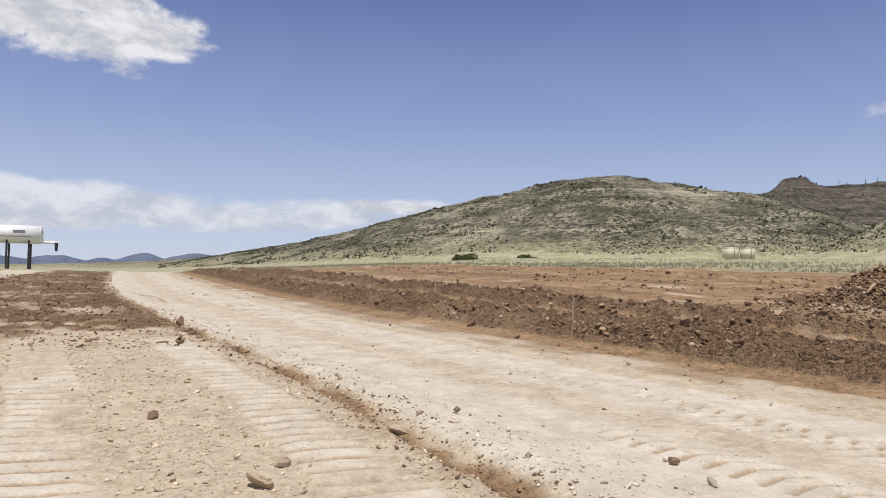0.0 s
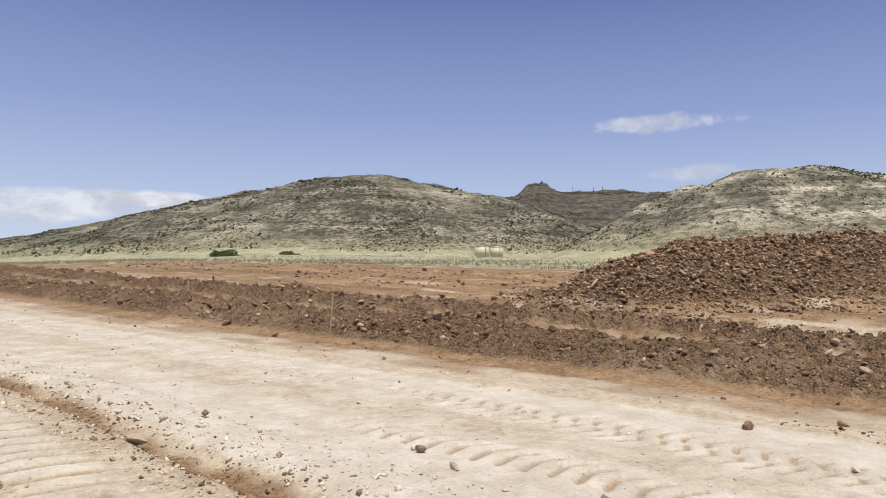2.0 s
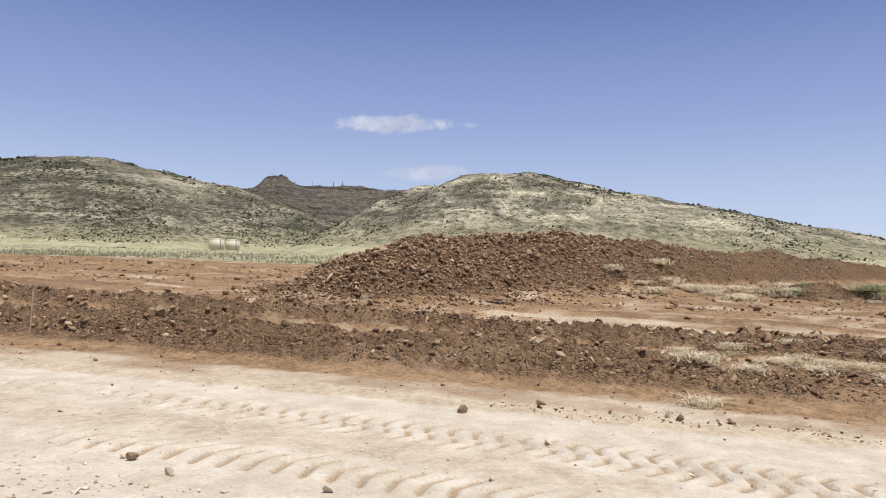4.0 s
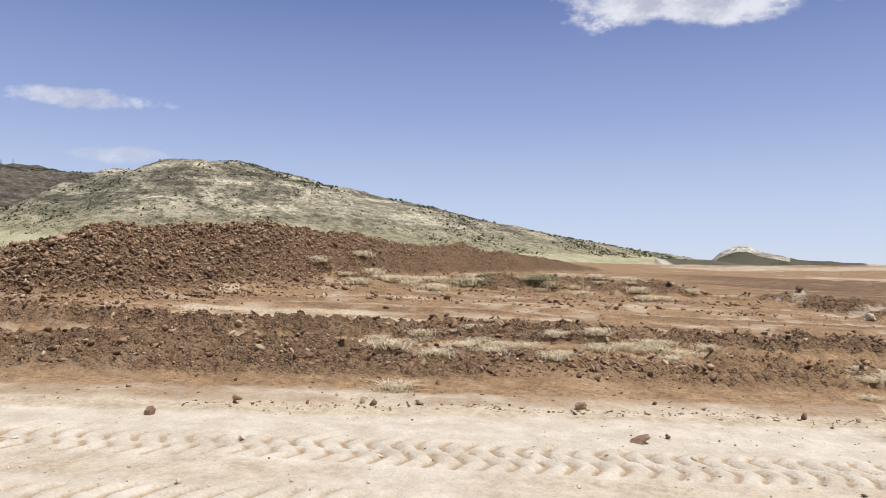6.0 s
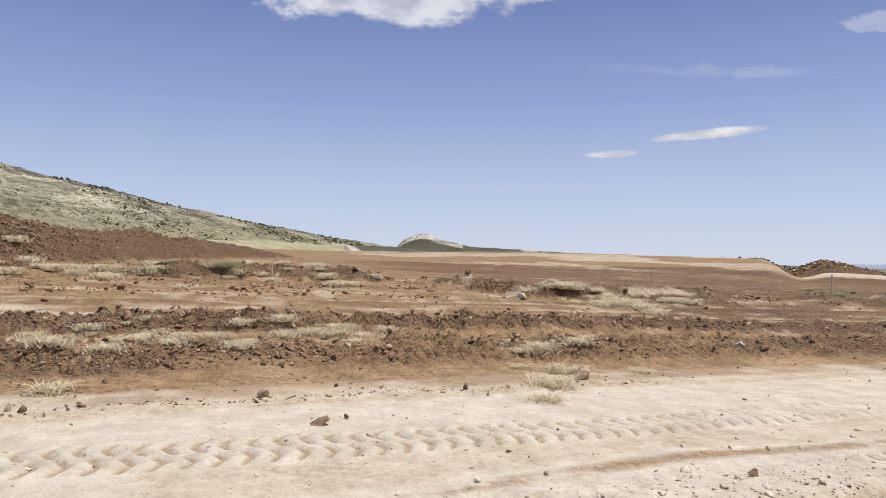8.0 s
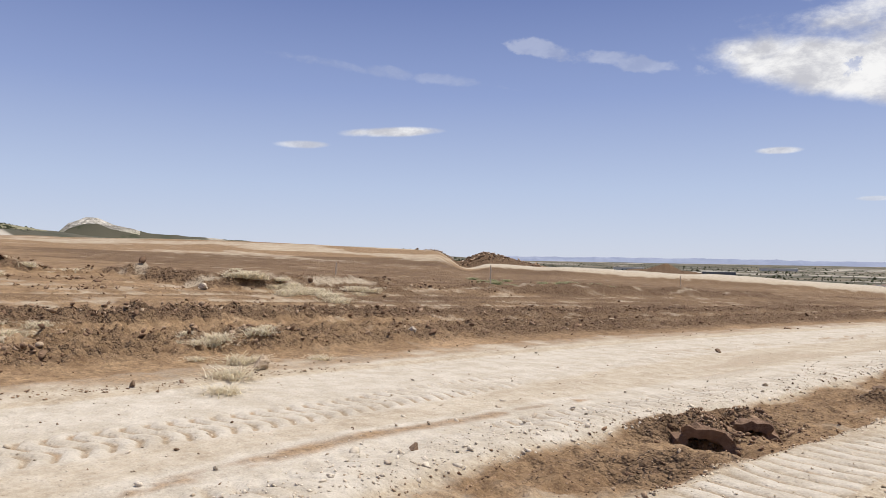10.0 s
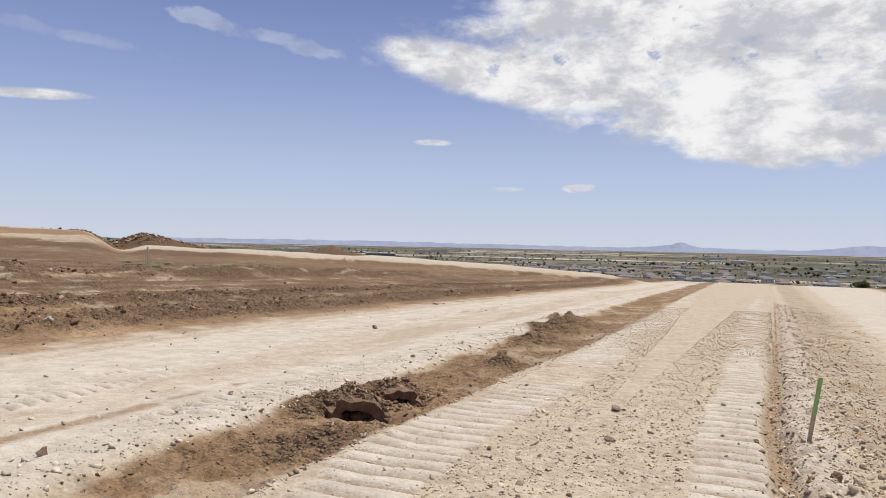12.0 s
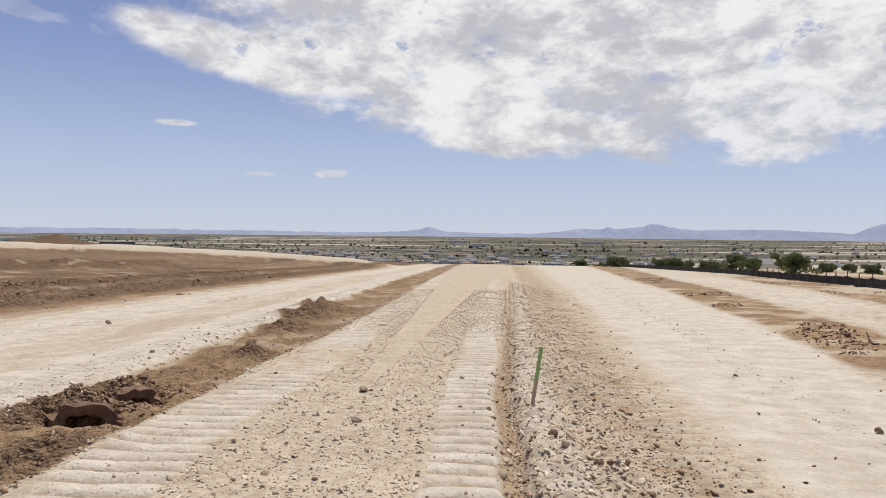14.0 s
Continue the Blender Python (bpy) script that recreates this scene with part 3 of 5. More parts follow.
def hillside_material():
    """Dry grass, scrub and outcrops of a desert hillside."""
    m, n, b = material("hillside")
    p = n.node("ShaderNodeTexCoord").outputs["Object"]
    att = n.node("ShaderNodeAttribute", attribute_name="shares")
    sep = n.node("ShaderNodeSeparateColor")
    n.put(sep.inputs[0], att.outputs["Color"])
    wide, mid, fine = n.noise(p, 0.008, 6, 0.6), n.noise(p, 0.035, 6, 0.62, 0.5), n.noise(p, 0.22, 6, 0.7)
    grass = n.mix(n.ramp(mid, 0.42, 0.58), (0.31, 0.28, 0.205), (0.15, 0.138, 0.10))
    grass = n.mix(n.ramp(wide, 0.52, 0.66), grass, (0.42, 0.385, 0.285))
    scrub = n.mix(n.ramp(fine, 0.46, 0.56), grass, (0.07, 0.068, 0.047))
    cover = n.mix(n.ramp(n.math("ADD", wide, n.math("MULTIPLY", mid, 0.5)), 0.72, 1.0), scrub, grass)
    # Outcrop rock is coloured darker to stand for a cloud shadow on the peak.
    rock = n.mix(n.ramp(n.noise(p, 0.12, 7, 0.7), 0.4, 0.65), (0.075, 0.064, 0.055), (0.17, 0.145, 0.12))
    rock = n.mix(n.ramp(fine, 0.5, 0.65), rock, (0.07, 0.075, 0.04))
    chalk = n.mix(n.ramp(fine, 0.4, 0.65), (0.50, 0.465, 0.41), (0.27, 0.25, 0.205))
    pale = n.mix(n.ramp(fine, 0.5, 0.62), (0.52, 0.47, 0.35), (0.24, 0.22, 0.15))
    # Alpha lightens the grass where a hill is free of cloud shadow.
    cover = n.mix(n.math("MULTIPLY", att.outputs["Alpha"], n.ramp(mid, 0.36, 0.56, 0.85, 0.15)), cover, pale)
    c = n.mix(sep.outputs[0], cover, rock)
    c = n.mix(sep.outputs[1], c, chalk)
    c = n.mix(sep.outputs[2], c, n.mix(n.ramp(fine, 0.45, 0.62), (0.33, 0.30, 0.195), (0.16, 0.155, 0.09)))
    ledge = n.noise(n.scaled(p, 0.012, 0.012, 0.16), 1.0, 7, 0.68, 0.3)
    bush = n.noise(n.scaled(p, 1, 1, 1.6), 0.62, 4, 0.75)
    ledge_tone = n.ramp(ledge, 0.40, 0.60, 1.30, 0.62, "LINEAR")
    bush_tone = n.ramp(bush, 0.40, 0.62, 1.25, 0.55, "LINEAR")
    tone = n.node("ShaderNodeCombineColor")
    for k in range(3):
        n.put(tone.inputs[k], n.math("MULTIPLY", ledge_tone, bush_tone))
    c = n.mix(n.math("SUBTRACT", 1.0, sep.outputs[2], clamp=True), c, tone.outputs[0], "MULTIPLY")
    n.put(b.inputs["Base Color"], c)
    b.inputs["Roughness"].default_value = 0.95
    b.inputs["Specular IOR Level"].default_value = 0.1
    bumped(n, b, n.math("ADD", n.math("ADD", mid, n.math("MULTIPLY", ledge, 0.7)), n.math("MULTIPLY", fine, 0.8)), 0.9, 5.0)
    return m


def plain_material():
    """Floor of the wide valley: fields, scrub and bare strips."""
    m, n, b = material("valley_floor")
    p = n.node("ShaderNodeTexCoord").outputs["Object"]
    wide, mid, fine = n.noise(n.scaled(p, 0.6, 1.4, 1), 0.0028, 6, 0.6), n.noise(p, 0.012, 6, 0.65), n.noise(p, 0.09, 6, 0.7)
    c = n.mix(n.ramp(wide, 0.46, 0.54), (0.165, 0.14, 0.102), (0.085, 0.079, 0.056))
    c = n.mix(n.ramp(mid, 0.52, 0.60), c, (0.065, 0.068, 0.045))
    c = n.mix(n.ramp(n.noise(n.scaled(p, 0.35, 3.0, 1), 0.0022, 5, 0.55), 0.57, 0.61), c, (0.42, 0.38, 0.32))
    c = n.mix(n.ramp(fine, 0.55, 0.65), c, (0.05, 0.055, 0.032))
    n.put(b.inputs["Base Color"], c)
    b.inputs["Roughness"].default_value = 0.95
    b.inputs["Specular IOR Level"].default_value = 0.1
    return m


def simple_material(name, a, bcol, scale=8.0, rough=0.7, metal=0.0, bump=0.2, depth=0.01):
    """Two tones of a colour broken up by noise."""
    m, n, b = material(name)
    p = n.node("ShaderNodeTexCoord").outputs["Object"]
    v = n.noise(p, scale, 6, 0.62)
    w = n.noise(p, scale * 7, 4, 0.6)
    c = n.mix(n.ramp(v, 0.3, 0.7), a, bcol)
    c = n.mix(n.math("MULTIPLY", n.ramp(w, 0.5, 0.8), 0.35), c, tuple(x * 0.7 for x in a))
    n.put(b.inputs["Base Color"], c)
    b.inputs["Roughness"].default_value, b.inputs["Metallic"].default_value = rough, metal
    if bump:
        bumped(n, b, n.math("ADD", v, n.math("MULTIPLY", w, 0.4)), bump, depth)
    return m


EARTH, HILLSIDE, PLAIN = earth_material(), hillside_material(), plain_material()

# ---- ground ----


def build_ground():
    """The whole land as one polar grid, dealt out by kind of surface."""
    azs = np.radians(np.concatenate([np.arange(-15, 213, 0.26), np.arange(213, 345, 1.5)]))
    rs = [0.004, 0.15, 0.3, 0.42]
    while rs[-1] < 4.3:
        rs.append(rs[-1] + 0.055)
    while rs[-1] < 5000:
        rs.append(rs[-1] * (1.005 if rs[-1] < 16 else 1.009 if rs[-1] < 60 else 1.015))
    rs = np.array(rs)
    na, nr = len(azs), len(rs)
    rr, aa = np.meshgrid(rs, azs, indexing="ij")
    x, y = (rr * np.sin(aa)).ravel(), (rr * np.cos(aa)).ravel()
    z, kind, shares, hill, foot = lay(x, y, True)
    co = np.stack([x, y, z], -1)
    i, j = np.meshgrid(np.arange(nr - 1), np.arange(na), indexing="ij")
    k = (j + 1) % na
    quads = np.stack([i * na + j, (i + 1) * na + j, (i + 1) * na + k, i * na + k], -1).reshape(-1, 4)[:, ::-1]
    fk = kind[quads[:, 0]]
    # the ring under the eye is closed by a fan
    names = ["ground", "haul_road", "gravel_pad", "access_road", "dirt_heap", "meadow", "valley"] + list(HILLS)
    labels = ["disturbed reddish brown soil with windrows of clods", "pale caliche haul road printed with tyre cleats",
              "tan gravel pad with two tyre tracks", "dusty pale dirt road beside the gravel pad", "long heap of loose dark red clods and soil",
              "pale dry grass meadow below the hills", "wide hazy valley floor with fields and scrub", "long grassy hill dotted with dark scrub",
              "rocky peak behind the grassy hill, coloured dark as under cloud shadow", "rounded hill of pale grass and green scrub, brightened as in full sun", "small white rocky hill on the skyline"]
    sh2 = shares.copy()
    # The peak alone takes the rock tone with the painted cloud shadow.
    shadowed_peak = (kind == 8).astype(float)
    sh2[:, 0] = shadowed_peak
    # Only the round hill gets this painted sunlit paleness.
    sh2[:, 3] = (kind == 9) * 1.0
    sh2[:, 2] = 1 - np.clip(foot * np.where(kind == 10, 5.0, 1.0), 0, 1)
    sh2[:, 1] = (kind == 10) * 1.0
    for q, (name, label) in enumerate(zip(names, labels)):
        f = quads[fk == q]
        if not len(f):
            continue
        used, inv = np.unique(f, return_inverse=True)
        inv = inv.reshape(-1, 4)
        me = bpy.data.meshes.new(name)
        me.vertices.add(len(used))
        me.vertices.foreach_set("co", co[used].astype(np.float32).ravel())
        me.loops.add(len(f) * 4)
        me.loops.foreach_set("vertex_index", inv.astype(np.int32).ravel())
        me.polygons.add(len(f))
        me.polygons.foreach_set("loop_start", np.arange(0, len(f) * 4, 4, dtype=np.int32))
        me.polygons.foreach_set("use_smooth", np.ones(len(f), bool))
        me.update(calc_edges=True)
        col = me.attributes.new("shares", "FLOAT_COLOR", "POINT")
        col.data.foreach_set("color", (sh2 if q >= 7 else shares)[used].astype(np.float32).ravel())
        me.materials.append(HILLSIDE if q >= 7 else PLAIN if q == 6 else EARTH)
        ob = new(name, me)
        tagged(ob, label, name.replace("_", " "), kind="structure")


build_ground()

# ---- things: helpers ----


def mesh_of(name, verts, faces, mat, smooth=False):
    me = bpy.data.meshes.new(name)
    me.from_pydata([tuple(v) for v in verts], [], [tuple(f) for f in faces])
    me.materials.append(mat)
    if smooth:
        me.polygons.foreach_set("use_smooth", np.ones(len(me.polygons), bool))
    me.update()
    return me


def fast_mesh(name, co, tris, mat):
    """A mesh of many triangles from arrays."""
    me = bpy.data.meshes.new(name)
    me.vertices.add(len(co))
    me.vertices.foreach_set("co", co.astype(np.float32).ravel())
    me.loops.add(tris.size)
    me.loops.foreach_set("vertex_index", tris.astype(np.int32).ravel())
    me.polygons.add(len(tris))
    me.polygons.foreach_set("loop_start", np.arange(0, tris.size, 3, dtype=np.int32))
    me.update(calc_edges=True)
    me.materials.append(mat)
    return me


def part(name, bm, mat, parent=None, label="", smooth=False):
    """Links a bmesh as one mesh object, under a thing if one is given."""
    me = bpy.data.meshes.new(name)
    bm.normal_update()
    bm.to_mesh(me)
    bm.free()
    me.materials.append(mat)
    if smooth:
        me.polygons.foreach_set("use_smooth", np.ones(len(me.polygons), bool))
    ob = new(name, me)
    if parent:
        ob.parent = parent
    if label:
        tagged(ob, label)
    return ob


def add_box(bm, sx, sy, sz, m=None, bevel=0.0):
    got = bmesh.ops.create_cube(bm, size=1.0, matrix=(m or Matrix()) @ Matrix.Diagonal((sx, sy, sz, 1)))
    if bevel:
        edges = list({e for v in got["verts"] for e in v.link_edges})
        bmesh.ops.bevel(bm, geom=edges, offset=bevel, segments=2, affect="EDGES", profile=0.6)


def add_tube(bm, r1, r2, length, m=None, seg=12):
    bmesh.ops.create_cone(bm, cap_ends=True, segments=seg, radius1=r1, radius2=r2, depth=length, matrix=(m or Matrix()) @ pose(0, 0, length / 2))


def thing(name, x, y, z, rz=0, size=1.0, rx=0, ry=0):
    root = new(name)
    root.matrix_basis = pose(x, y, z, rx, ry, rz) @ Matrix.Scale(size, 4)
    return root


RNG = np.random.default_rng(5)


def stone_forms(count, sub, seed, flat=0.75, jag=0.28):
    """Arrays of verts and tris of broken, uneven stones of radius about one."""
    rng, out = np.random.default_rng(seed), []
    for _ in range(count):
        bm = bmesh.new()
        bmesh.ops.create_icosphere(bm, subdivisions=sub, radius=1.0)
        v = np.array([p.co[:] for p in bm.verts])
        f = np.array([[q.index for q in t.verts] for t in bm.faces])
        bm.free()
        for _ in range(7):  # flatten a few broken sides
            d = rng.normal(size=3)
            d /= np.linalg.norm(d)
            over = np.maximum(v @ d - rng.uniform(0.3, 0.75), 0)
            v = v - over[:, None] * d
        v = v * (1 + rng.normal(0, jag * 0.35, (len(v), 1))) * rng.uniform(0.6, 1.35, 3)
        v[:, 2] *= flat
        out.append((v, f))
    return out


FORMS_S = stone_forms(16, 1, 3, 0.7, 0.75)


def crumb_forms(count, seed):
    """Small angular crumbs of eight faces."""
    rng, out = np.random.default_rng(seed), []
    v = np.array([(1, 0, 0), (0, 1, 0), (-1, 0, 0), (0, -1, 0), (0, 0, 1), (0, 0, -1)], float)
    f = np.array([(0, 1, 4), (1, 2, 4), (2, 3, 4), (3, 0, 4), (1, 0, 5), (2, 1, 5), (3, 2, 5), (0, 3, 5)])
    for _ in range(count):
        out.append((v * rng.uniform(0.7, 1.3, (6, 1)) * (1, 0.85, 0.7) + rng.normal(0, 0.12, (6, 3)), f))
    return out


FORMS_T = crumb_forms(12, 8)


def scatter(name, label, category, xs, ys, sizes, forms, mat, sink=0.25, stretch=1.0):
    """One mesh of many stones lying on the ground."""
    zs = heights(xs, ys)
    cos, tris, base = [], [], 0
    pick = RNG.integers(0, len(forms), len(xs))
    if forms is FORMS_T:  # larger pieces show more faces
        forms = FORMS_T + FORMS_S
        pick = pick + len(FORMS_T) * ((sizes > 0.026) & (sizes < 0.3))
    for k, (v, f) in enumerate(forms):
        who = np.nonzero(pick == k)[0]
        if not len(who):
            continue
        a = RNG.uniform(0, 6.283, len(who))
        ca, sn = np.cos(a), np.sin(a)
        s = sizes[who][:, None]
        tilt = RNG.normal(0, 0.35, (len(who), 2))
        vx, vy, vz = v[None, :, 0] * s, v[None, :, 1] * s, v[None, :, 2] * s * stretch
        vz2 = vz + tilt[:, :1] * vx + tilt[:, 1:] * vy
        px = vx * ca[:, None] - vy * sn[:, None] + xs[who][:, None]
        py = vx * sn[:, None] + vy * ca[:, None] + ys[who][:, None]
        pz = vz2 + (zs[who] + sizes[who] * (0.75 - sink) * 0.6)[:, None]
        cos.append(np.stack([px, py, pz], -1).reshape(-1, 3))
        tris.append((f[None] + (np.arange(len(who)) * len(v))[:, None, None] + base).reshape(-1, 3))
        base += len(who) * len(v)
    ob = new(name, fast_mesh(name, np.concatenate(cos), np.concatenate(tris), mat))
    return tagged(ob, label, category, kind="stuff")


def sizes_of(n, low, high, power=2.4):
    return np.minimum(low * RNG.uniform(0.02, 1, n) ** (-1 / power), high)


def island_material(name, tones, scale=14.0, rough=0.92, bump=0.6, depth=0.03):
    """Stones or leaves whose tone differs from piece to piece."""
    m, n, b = material(name)
    p = n.node("ShaderNodeTexCoord").outputs["Object"]
    rnd = n.node("ShaderNodeNewGeometry").outputs["Random Per Island"]
    ramp = n.node("ShaderNodeValToRGB")
    while len(ramp.color_ramp.elements) < len(tones):
        ramp.color_ramp.elements.new(0.5)
    for k, (knob, rgb) in enumerate(zip(ramp.color_ramp.elements, tones)):
        knob.position, knob.color = k / (len(tones) - 1), (*rgb, 1.0)
    n.put(ramp.inputs[0], rnd)
    v = n.noise(p, scale, 5, 0.65)
    c = n.mix(n.math("MULTIPLY", n.ramp(v, 0.4, 0.7), 0.5), ramp.outputs[0], n.mix(1.0, ramp.outputs[0], (0.55, 0.5, 0.46), "MULTIPLY"))
    n.put(b.inputs["Base Color"], c)
    b.inputs["Roughness"].default_value = rough
    b.inputs["Specular IOR Level"].default_value = 0.15
    if bump:
        bumped(n, b, v, bump, depth)
    return m


CLOD = island_material("clod", ((0.145, 0.087, 0.054), (0.235, 0.148, 0.092), (0.36, 0.247, 0.158), (0.17, 0.104, 0.065), (0.29, 0.187, 0.12), (0.48, 0.365, 0.25)))
PEBBLE = island_material("pebble", ((0.40, 0.31, 0.21), (0.58, 0.475, 0.34), (0.72, 0.62, 0.47), (0.46, 0.34, 0.23), (0.56, 0.46, 0.34)))
CHALK = island_material("caliche_lump", ((0.58, 0.50, 0.39), (0.70, 0.62, 0.51), (0.48, 0.39, 0.29), (0.64, 0.56, 0.45)))
STONE = island_material("fieldstone", ((0.40, 0.325, 0.235), (0.54, 0.45, 0.34), (0.46, 0.355, 0.25)), 9.0)
DARK_STONE = island_material("dark_clod", ((0.19, 0.125, 0.083), (0.29, 0.20, 0.135)), 12.0)
SHRUB = island_material("scrub_leaves", ((0.035, 0.042, 0.022), (0.06, 0.068, 0.035), (0.09, 0.09, 0.05)), 1.0, 0.9, 0.0)
STRAW = island_material("dry_stalks", ((0.74, 0.66, 0.49), (0.84, 0.77, 0.61), (0.62, 0.53, 0.37), (0.78, 0.71, 0.56)), 30.0, 0.85, 0.0)
GREENERY = island_material("green_stalks", ((0.28, 0.30, 0.16), (0.36, 0.37, 0.21), (0.46, 0.44, 0.28)), 30.0, 0.85, 0.0)
# Leaf greens are lightened to include some haze of the distance.
LEAVES = island_material("tree_leaves", ((0.10, 0.125, 0.055), (0.145, 0.17, 0.075), (0.20, 0.215, 0.10)), 3.0, 0.8, 0.0)
MEADOW = island_material("meadow_stalks", ((0.34, 0.32, 0.215), (0.44, 0.40, 0.285), (0.22, 0.225, 0.135), (0.46, 0.42, 0.31)), 3.0, 0.9, 0.0)
BARK = simple_material("bark", (0.12, 0.085, 0.06), (0.19, 0.14, 0.10), 20)
LATH = simple_material("raw_lath", (0.66, 0.56, 0.40), (0.76, 0.67, 0.52), 18, 0.8)
OLD_LATH = simple_material("weathered_lath", (0.40, 0.31, 0.22), (0.50, 0.40, 0.29), 18, 0.85)
GREEN_PAINT = simple_material("green_marker_paint", (0.27, 0.43, 0.14), (0.36, 0.52, 0.20), 30, 0.75)
WHITE_STEEL = simple_material("white_tank_paint", (0.74, 0.74, 0.73), (0.82, 0.82, 0.81), 1.2, 0.45, 0.0, 0.05)
DARK_STEEL = simple_material("dark_steel", (0.03, 0.03, 0.035), (0.06, 0.06, 0.065), 6, 0.55, 0.4)
GREY_MARK = simple_material("grey_marking", (0.16, 0.16, 0.18), (0.24, 0.24, 0.26), 6, 0.6)
BEIGE_STEEL = simple_material("beige_tank_paint", (0.52, 0.47, 0.36), (0.60, 0.55, 0.43), 0.6, 0.6, 0.0, 0.1, 0.05)
FABRIC = simple_material("black_silt_fabric", (0.020, 0.019, 0.018), (0.045, 0.042, 0.038), 2.5, 0.9, 0.0, 0.5, 0.1)
ROOF_TILE = simple_material("brown_roof_tile", (0.16, 0.11, 0.085), (0.24, 0.17, 0.13), 2.0, 0.85)
ROOF_GREY = simple_material("grey_roof_shingle", (0.13, 0.125, 0.125), (0.21, 0.205, 0.20), 2.0, 0.85)
STUCCO = simple_material("pale_stucco", (0.62, 0.57, 0.48), (0.72, 0.68, 0.60), 1.0, 0.9)
WINDOW = simple_material("dark_window", (0.02, 0.025, 0.03), (0.04, 0.045, 0.05), 1.0, 0.15)
# The blue of distant haze is mixed into both ridge colours.
NORTH_RIDGE = simple_material("dark_haze_painted_ridge", (0.075, 0.095, 0.15), (0.11, 0.13, 0.19), 0.004, 1.0, 0.0, 0.0)
FAR_RIDGE = simple_material("haze_painted_ridge", (0.20, 0.23, 0.315), (0.25, 0.28, 0.365), 0.004, 1.0, 0.0, 0.0)

# ---- loose clods, gravel and lumps ----


def spread(n, reach):
    """Places along the road, closer together near the pad."""
    return reach * np.sinh(2.0 * RNG.uniform(-1, 1, n)) / math.sinh(2.0)


def loose_ground():
    def east(n, lo, hi, reach, low, high):
        y = spread(n, reach)
        return road_far(y) + RNG.uniform(lo, hi, n), y, sizes_of(n, low, high, 2.0)

    for lo, hi, n, low, high in ((2.5, 4.7, 15000, 0.018, 0.085), (5.95, 8.1, 16000, 0.018, 0.10), (13.4, 22.0, 5000, 0.03, 0.14), (0.4, 2.7, 900, 0.015, 0.08), (8.2, 18.0, 1500, 0.025, 0.10)):
        x, y, s = east(n, lo, hi, 60, low, high)
        keep = fbm(x * 0.7, y * 0.45, 3, 7) > RNG.uniform(0.25, 0.62, n)
        keep &= ~((y < -9) & (RNG.uniform(0, 1, n) < 0.45))
        big = keep & (s > 0.045)
        scatter("soil_clods", "loose dark reddish clods along the windrows", "clods", x[big], y[big], s[big], FORMS_S, CLOD)
        small = keep & (s <= 0.045)
        scatter("soil_crumbs", "small dark reddish crumbs along the windrows", "clods", x[small], y[small], s[small], FORMS_T, CLOD)
    # heap
    n = 34000
    seg = RNG.choice(len(HEAP) - 1, n, p=np.array([0.08, 0.2, 0.2, 0.2, 0.14, 0.1, 0.05, 0.03]))
    f = RNG.uniform(0, 1, n)
    a, b = np.array(HEAP)[seg], np.array(HEAP)[seg + 1]
    x = a[:, 0] + f * (b[:, 0] - a[:, 0]) + RNG.normal(0, 1.3, n)
    y = a[:, 1] + f * (b[:, 1] - a[:, 1]) + RNG.normal(0, 1.45, n) - 0.5
    s = sizes_of(n, 0.03, 0.14, 2.4)
    scatter("heap_clods", "dark red clods covering the long heap", "clods", x[:8000], y[:8000], s[:8000], FORMS_S, CLOD)
    scatter("heap_crumbs", "dark red crumbs between the clods of the heap", "clods", x[8000:], y[8000:], sizes_of(n, 0.025, 0.09)[8000:], FORMS_T, CLOD)
    n = 1400
    seg, f = RNG.choice(len(SPOIL) - 1, n), RNG.uniform(0, 1, n)
    a, b = np.array(SPOIL)[seg], np.array(SPOIL)[seg + 1]
    x = a[:, 0] + f * (b[:, 0] - a[:, 0]) + RNG.normal(0, 3.5, n)
    y = a[:, 1] + f * (b[:, 1] - a[:, 1]) + RNG.normal(0, 3.5, n)
    scatter("spoil_clods", "big dark clods on the far spoil mound", "clods", x, y, sizes_of(n, 0.12, 0.4), FORMS_S, CLOD)
    # ditch and torn lumps
    n = 3600
    y = np.where(RNG.uniform(0, 1, n) < 0.5, RNG.uniform(-26, 1, n), RNG.uniform(1, 22, n))
    x = RNG.uniform(0, 1, n) * (road_near(y) - pad_east(y) + 0.3) + pad_east(y) - np.where(y > 1, RNG.uniform(0, 0.5, n), 0.15)
    scatter("ditch_clods", "dark crumbled soil in the ditch", "clods", x, y, sizes_of(n, 0.010, 0.06), FORMS_T, CLOD)
    n = 900
    spot = RNG.integers(0, 2, n)
    x = np.where(spot, 4.38, 4.24) + RNG.normal(0, 0.30, n)
    y = np.where(spot, -8.35, -9.3) + RNG.normal(0, 0.26, n)
    scatter("ditch_clods", "dark crumbled soil heaped over the undercut crusts", "clods", x, y, sizes_of(n, 0.012, 0.05), FORMS_S, CLOD)
    # red ground north of the pad
    n = 7000
    y = RNG.uniform(13, 55, n)
    x = drift(y) + RNG.uniform(-7, 2.6, n)
    scatter("soil_clods", "loose brown clods beyond the gravel pad", "clods", x, y, sizes_of(n, 0.02, 0.10), FORMS_T, CLOD)
    # pad gravel
    n = 40000
    far_out = 3.5 + RNG.uniform(0, 1, n) ** 1.7 * 34
    y = np.where((RNG.uniform(0, 1, n) < 0.6) | (far_out > 15), -far_out, far_out)
    u = RNG.uniform(-1.2, 2.5, n)
    keep = ~((np.abs(u - track_east(y)) < 0.48 - 0.12 * (y > 3)) | (np.abs(u - track_west(y)) < 0.36)) | (RNG.uniform(0, 1, n) < 0.07 + 0.5 * (y < -16))
